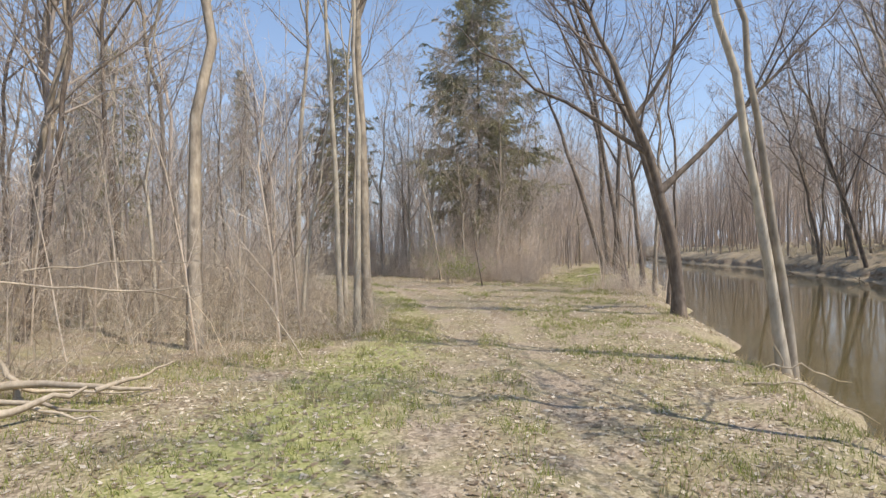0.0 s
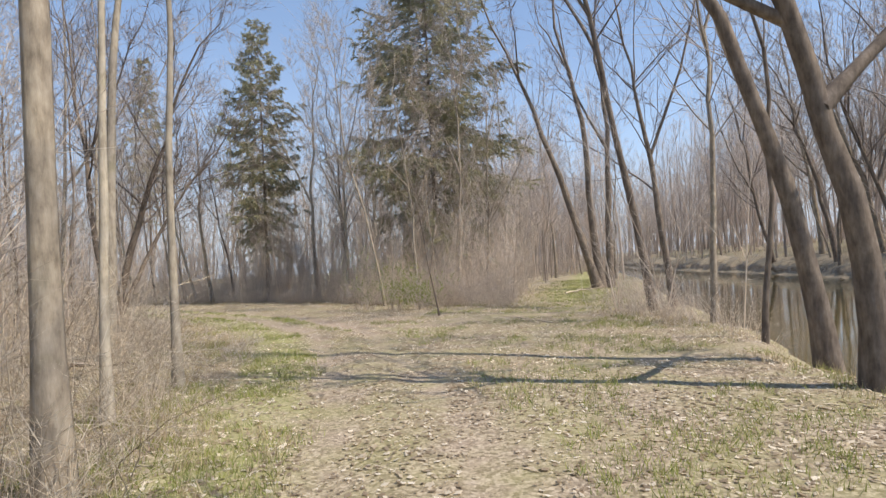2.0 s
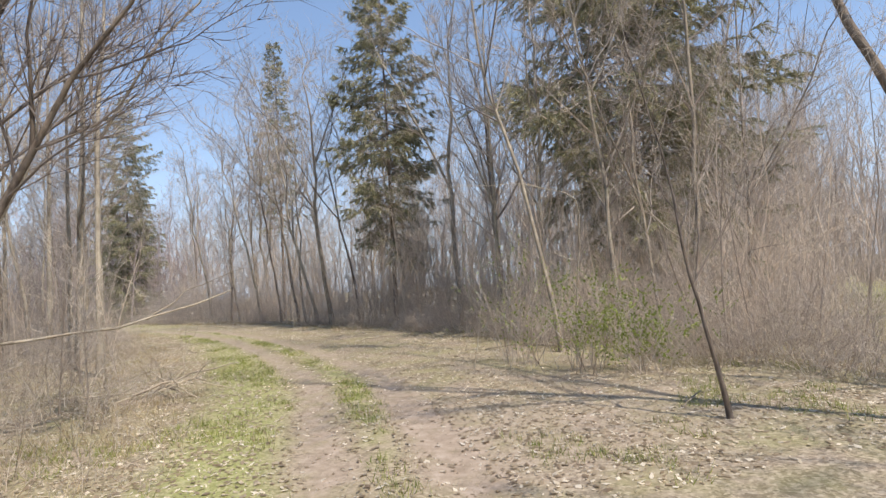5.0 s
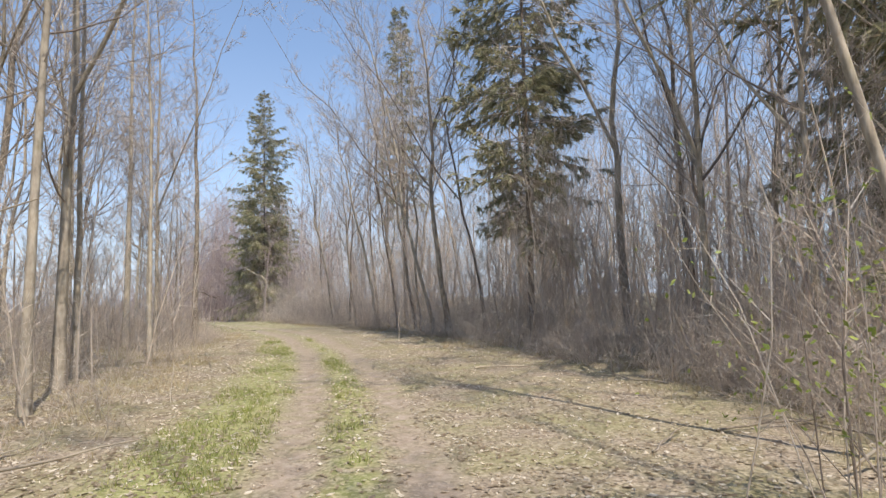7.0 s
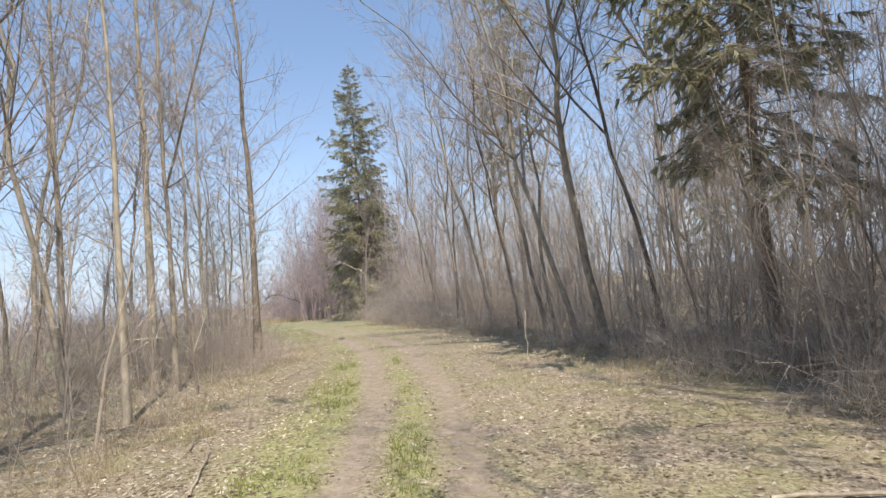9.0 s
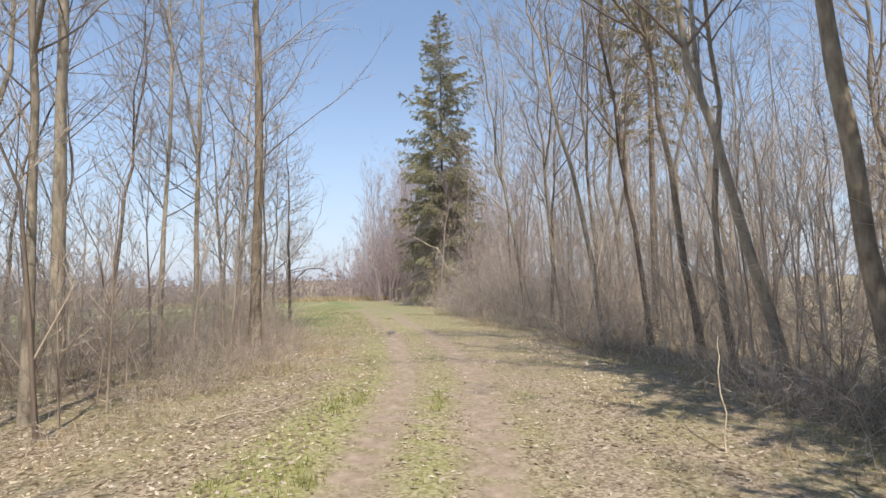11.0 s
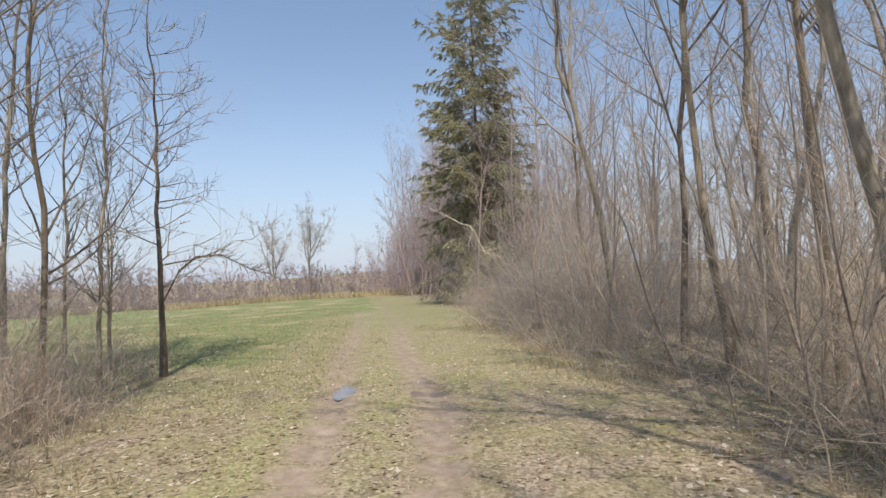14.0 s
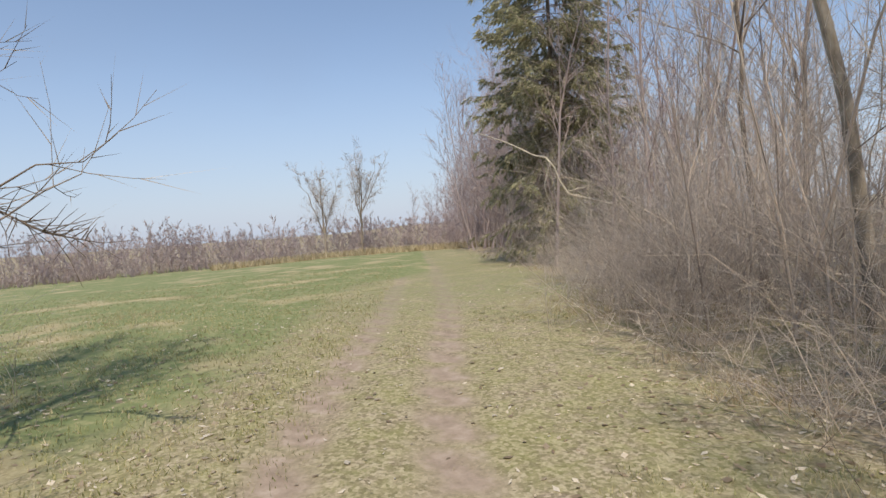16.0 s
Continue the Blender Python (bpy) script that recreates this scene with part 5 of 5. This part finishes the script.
fallen("fallen_branch", "broken pale twigs at the water's edge", [([on_ground(4.3, 7.4, 0.02), on_ground(4.7, 7.2, 0.2), on_ground(5.2, 7.0, 0.35)], 0.018), ([on_ground(4.5, 7.3, 0.1), on_ground(4.35, 7.2, 0.4), on_ground(4.2, 7.1, 0.6)], 0.012)])
fallen("fallen_branch", "thin fallen branch trailing to the water", [([on_ground(3.6, 6.6, 0.02), on_ground(4.3, 6.6, 0.08), on_ground(5.0, 6.3, 0.2)], 0.02)])
# thin sticks strewn over the litter
rk = np.random.default_rng(95)
for k in range(34):
    a0 = rk.uniform(11, 25) if k < 16 else rk.uniform(27, 56)
    o0 = rk.uniform(2.2, 5.2) if k < 12 else (-rk.uniform(2.6, 5.0) if k % 3 else rk.uniform(2.4, 3.6))
    (x, y), th, ln = trail_point(np.array([a0]), np.array([o0]))[0], rk.uniform(0, 3.14), rk.uniform(0.3, 1.0)
    dx, dy = ln * math.cos(th), ln * math.sin(th)
    fallen("fallen_stick", "thin grey fallen stick in leaf litter", [([on_ground(x - dx, y - dy, 0.02), on_ground(x, y, rk.uniform(0.02, 0.12)), on_ground(x + dx, y + dy, rk.uniform(0.02, 0.2))], rk.uniform(0.008, 0.02)),
                                                                   ([on_ground(x + dx * 0.3, y + dy * 0.3, 0.06), on_ground(x + dx * 0.6 - dy * 0.25, y + dy * 0.6 + dx * 0.25, 0.16)], 0.006)], (DEADWOOD, BARK)[k % 2])
# dead wood and bare roots on the far bank
rb = np.random.default_rng(91)
for k in range(16):
    y = 16 + k * 2.6 + rb.uniform(-0.8, 0.8)
    x = float(np.interp(y, NEAR_Y, FAR_X)) + rb.uniform(-0.5, 0.6)
    ln = rb.uniform(0.7, 1.9)
    fallen("bank_root", "dark bare root or dead limb on the creek bank", [([on_ground(x + ln * 0.7, y + rb.uniform(-0.7, 0.7), 0.12), on_ground(x + ln * 0.2, y, 0.2), (x - 0.7 * ln, y + rb.uniform(-1.4, 1.0), WATER_Z + rb.uniform(0.0, 0.5))], rb.uniform(0.04, 0.1))], (BARK_DARK, DEADWOOD)[k % 3 == 0])
# heap of cut brush on the left of the second stretch
rh = np.random.default_rng(77)
for k in range(9):
    x, y, th = -6.6 + rh.normal(0, 0.45), 26.3 + rh.normal(0, 0.4), rh.uniform(0, 3.14)
    ln = rh.uniform(0.5, 1.1)
    fallen("cut_branch", "grey cut branch in a brush heap", [([on_ground(x - ln * math.cos(th), y - ln * math.sin(th), rh.uniform(0.03, 0.2)), on_ground(x, y, rh.uniform(0.1, 0.45)),
                                                            on_ground(x + ln * math.cos(th), y + ln * math.sin(th), rh.uniform(0.05, 0.5))], rh.uniform(0.012, 0.03)),
                                                           ([on_ground(x, y, 0.25), on_ground(x + 0.3 * math.sin(th), y + 0.3 * math.cos(th), 0.5), on_ground(x + 0.6 * math.sin(th), y + 0.6 * math.cos(th), 0.6)], 0.01)])
# the snapped sapling that arches over the right of the trail
fallen("snapped_sapling", "pale snapped sapling arching over the trail edge", [([on_ground(0.15, 28.95, -0.05), (0.22, 28.82, 1.08), (0.3, 28.67, 1.87), (0.38, 28.55, 2.45), (0.4, 28.4, 2.96), (0.25, 28.31, 3.08), (-0.12, 28.08, 3.18), (-0.59, 27.79, 3.29),
                                                                                (-1.21, 27.49, 3.27), (-1.82, 27.1, 3.21), (-2.07, 26.99, 3.09), (-2.25, 26.81, 2.86)], 0.019),
                                                                              ([(-0.12, 28.08, 3.18), (-0.3, 28.0, 2.95), (-0.62, 27.9, 2.8)], 0.008), ([(0.3, 28.67, 1.87), (0.0, 28.4, 2.05), (-0.5, 28.3, 2.1)], 0.010)])
fallen("leaning_rod", "pale dead stem leaning across the trail edge", [([(-1.0, 30.23, 0.03), (-0.36, 30.37, 0.6), (0.2, 30.37, 1.05), (0.93, 30.46, 1.43)], 0.017)])
fallen("dead_bough", "pale crooked dead bough hanging from the spruce", [([(-35.47, 59.15, 1.86), (-36.47, 58.01, 2.39), (-36.87, 57.81, 3.44), (-37.53, 57.27, 3.85), (-38.33, 56.7, 4.46), (-39.06, 56.24, 4.77)], 0.055),
                                                                       ([(-36.87, 57.81, 3.44), (-36.82, 57.39, 2.63), (-36.52, 57.61, 1.37)], 0.03), ([(-36.47, 58.01, 2.39), (-35.88, 58.47, 2.51), (-35.07, 59.18, 2.97)], 0.03)], BARK_PALE)
fallen("leaning_rod", "pale dead stem leaning in brush", [([on_ground(-23.2, 49.8, 0.0), on_ground(-23.9, 50.1, 0.6), on_ground(-24.6, 50.5, 1.1)], 0.016)])
for k, (x, y, dx, dy, h) in enumerate([(-9.4, 30.2, -0.3, 0.3, 1.0), (-10.0, 30.9, 0.2, 0.1, 1.3), (-13.1, 34.6, -0.2, 0.4, 0.9), (-12.3, 40.9, -0.3, 0.6, 1.2), (-9.0, 39.8, 0.6, 0.4, 1.3), (-15.6, 44.6, 0.4, 0.5, 1.3), (-18.9, 46.8, -0.4, 0.5, 1.1),
                                       (-3.6, 17.4, -0.4, 0.3, 0.7), (-8.0, 28.4, 0.3, 0.2, 1.1)]):
    fallen("broken_stem", "pale broken dead stem standing in brush", [([on_ground(x, y, -0.02), on_ground(x + dx * 0.4, y + dy * 0.4, h * 0.6), on_ground(x + dx, y + dy, h)], 0.010)])


def budding_bush(x, y, h, seed, n_stems=26, leaves=13):
    """A bush of thin stems with small yellow-green leaves."""
    r = np.random.default_rng(seed)
    root = new("budding_bush")
    base = np.stack([r.normal(0, 0.35, n_stems), r.normal(0, 0.35, n_stems), np.full(n_stems, -0.05)], 1)
    d = np.stack([r.normal(0, 0.32, n_stems), r.normal(0, 0.32, n_stems), np.ones(n_stems)], 1)
    P = shoots(r, base, d, h * r.uniform(0.5, 1.1, n_stems), 5, 0.3)
    R = np.full((n_stems, 1), 0.007) * np.array([[1, 0.9, 0.75, 0.55, 0.3]])
    bag = Bag()
    bag.put(*tubes(P, R, 3))
    j = np.repeat(np.arange(n_stems), 9)
    b, br, tg = along(P, R, j, r.uniform(0.2, 0.98, len(j)))
    dd = fork_dir(r, tg, r.uniform(0.4, 1.1, len(j)))
    tip = b + dd * (h * r.uniform(0.12, 0.3, len(j)))[:, None]
    bag.put(*cones(b, tip, 0.004))
    add("framework", bag.mesh("framework"), BRUSH, root)
    m = np.repeat(np.arange(len(j)), leaves)
    c = b[m] + (tip - b)[m] * r.uniform(0.2, 1.05, (len(m), 1))
    u, w = unit(r.normal(size=(len(m), 3))), unit(r.normal(size=(len(m), 3)))
    sz = r.uniform(0.014, 0.034, (len(m), 1))
    V = np.stack([c - u * sz, c + w * sz * 0.6, c + u * sz, c - w * sz * 0.6], 1).reshape(-1, 3)
    add("foliage", mesh_np("foliage", V, np.arange(len(m) * 4).reshape(-1, 4), smooth=False), BUDLEAF, root, "small yellow-green new leaves")
    return stand(tagged(root, "bush with thin stems and fresh yellow-green leaves", "bush"), x, y)


budding_bush(0.3, 28.3, 2.0, 1, leaves=10)
budding_bush(-0.9, 29.2, 2.6, 2, leaves=3)
budding_bush(1.3, 28.0, 1.5, 3)


# the low arching limb of the field-edge tree, twiggy along its whole length
low = bpy.data.objects["field_edge_tree"]
lift = low.matrix_basis.translation
LIMB = np.array([(-27.84, 43.62, 1.3), (-27.7, 43.85, 1.82), (-27.57, 44.11, 2.06), (-27.36, 44.48, 2.09), (-27.23, 44.7, 1.95), (-27.1, 44.93, 1.8), (-26.94, 45.2, 1.72)]) - np.array(lift)
rl = np.random.default_rng(5)
limb_bag = Bag()
LR = np.linspace(0.022, 0.004, 7)[None]
limb_bag.put(*tubes(LIMB[None], LR, 5))
lb, lbr, ltg = along(LIMB[None], LR, np.zeros(90, int), rl.uniform(0.15, 0.99, 90))
ld = fork_dir(rl, ltg, rl.uniform(0.4, 1.2, 90)) + np.array([0, 0, 0.15])
lq = shoots(rl, lb, ld, rl.uniform(0.12, 0.45, 90), 3, 0.4)
limb_bag.put(*tubes(lq, np.full((90, 1), 0.005) * np.array([[1, 0.7, 0.3]]), 3))
add("low_limb", limb_bag.mesh("low_limb"), BARK_DARK, low)


# ---------------------------------------------------------------- puddle and mud in the ruts
def wet_patch(name, label, x, y, a, b, turn, mat, category):
    th = np.linspace(0, 2 * np.pi, 28, endpoint=False)
    rad = 1 + 0.16 * np.sin(3 * th + 1) + 0.1 * np.sin(5 * th)
    t = radians(turn)
    px, py = a * rad * np.cos(th), b * rad * np.sin(th)
    X, Y = x + px * math.cos(t) - py * math.sin(t), y + px * math.sin(t) + py * math.cos(t)
    if category == "water":
        Z = np.full(29, float(np.mean(ground_z(np.append(X, x), np.append(Y, y)))) + 0.014)
    else:
        Z = ground_z(np.append(x, X), np.append(y, Y)) + 0.006
    V = np.stack([np.append(x, X), np.append(y, Y), Z], 1)
    i = np.arange(28)
    me = mesh_np(name, V, None, np.stack([0 * i, i + 1, (i + 1) % 28 + 1], 1))
    return tagged(add(name, me, mat), label, category, kind="structure")


PUDDLE, pn, pb = make_mat("puddle_water", 0.12, 0.35)
pn.links.new(ramp(pn, noise_tex(pn, 5, 3, 0.5), [(0.3, (0.22, 0.19, 0.165)), (0.7, (0.30, 0.265, 0.235))]), pb.inputs["Base Color"])
MUD, mn, mb = make_mat("wet_mud", 0.45, 0.4)
mn.links.new(ramp(mn, noise_tex(mn, 14, 4, 0.6), [(0.3, (0.20, 0.155, 0.12)), (0.7, (0.29, 0.235, 0.185))]), mb.inputs["Base Color"])
wet_patch("puddle", "small rain puddle in a wheel rut", -24.35, 45.4, 0.42, 0.16, 150, PUDDLE, "water")
wet_patch("mud_patch", "dark wet mud in the wheel rut", -23.6, 46.25, 0.34, 0.2, 150, MUD, "mud")
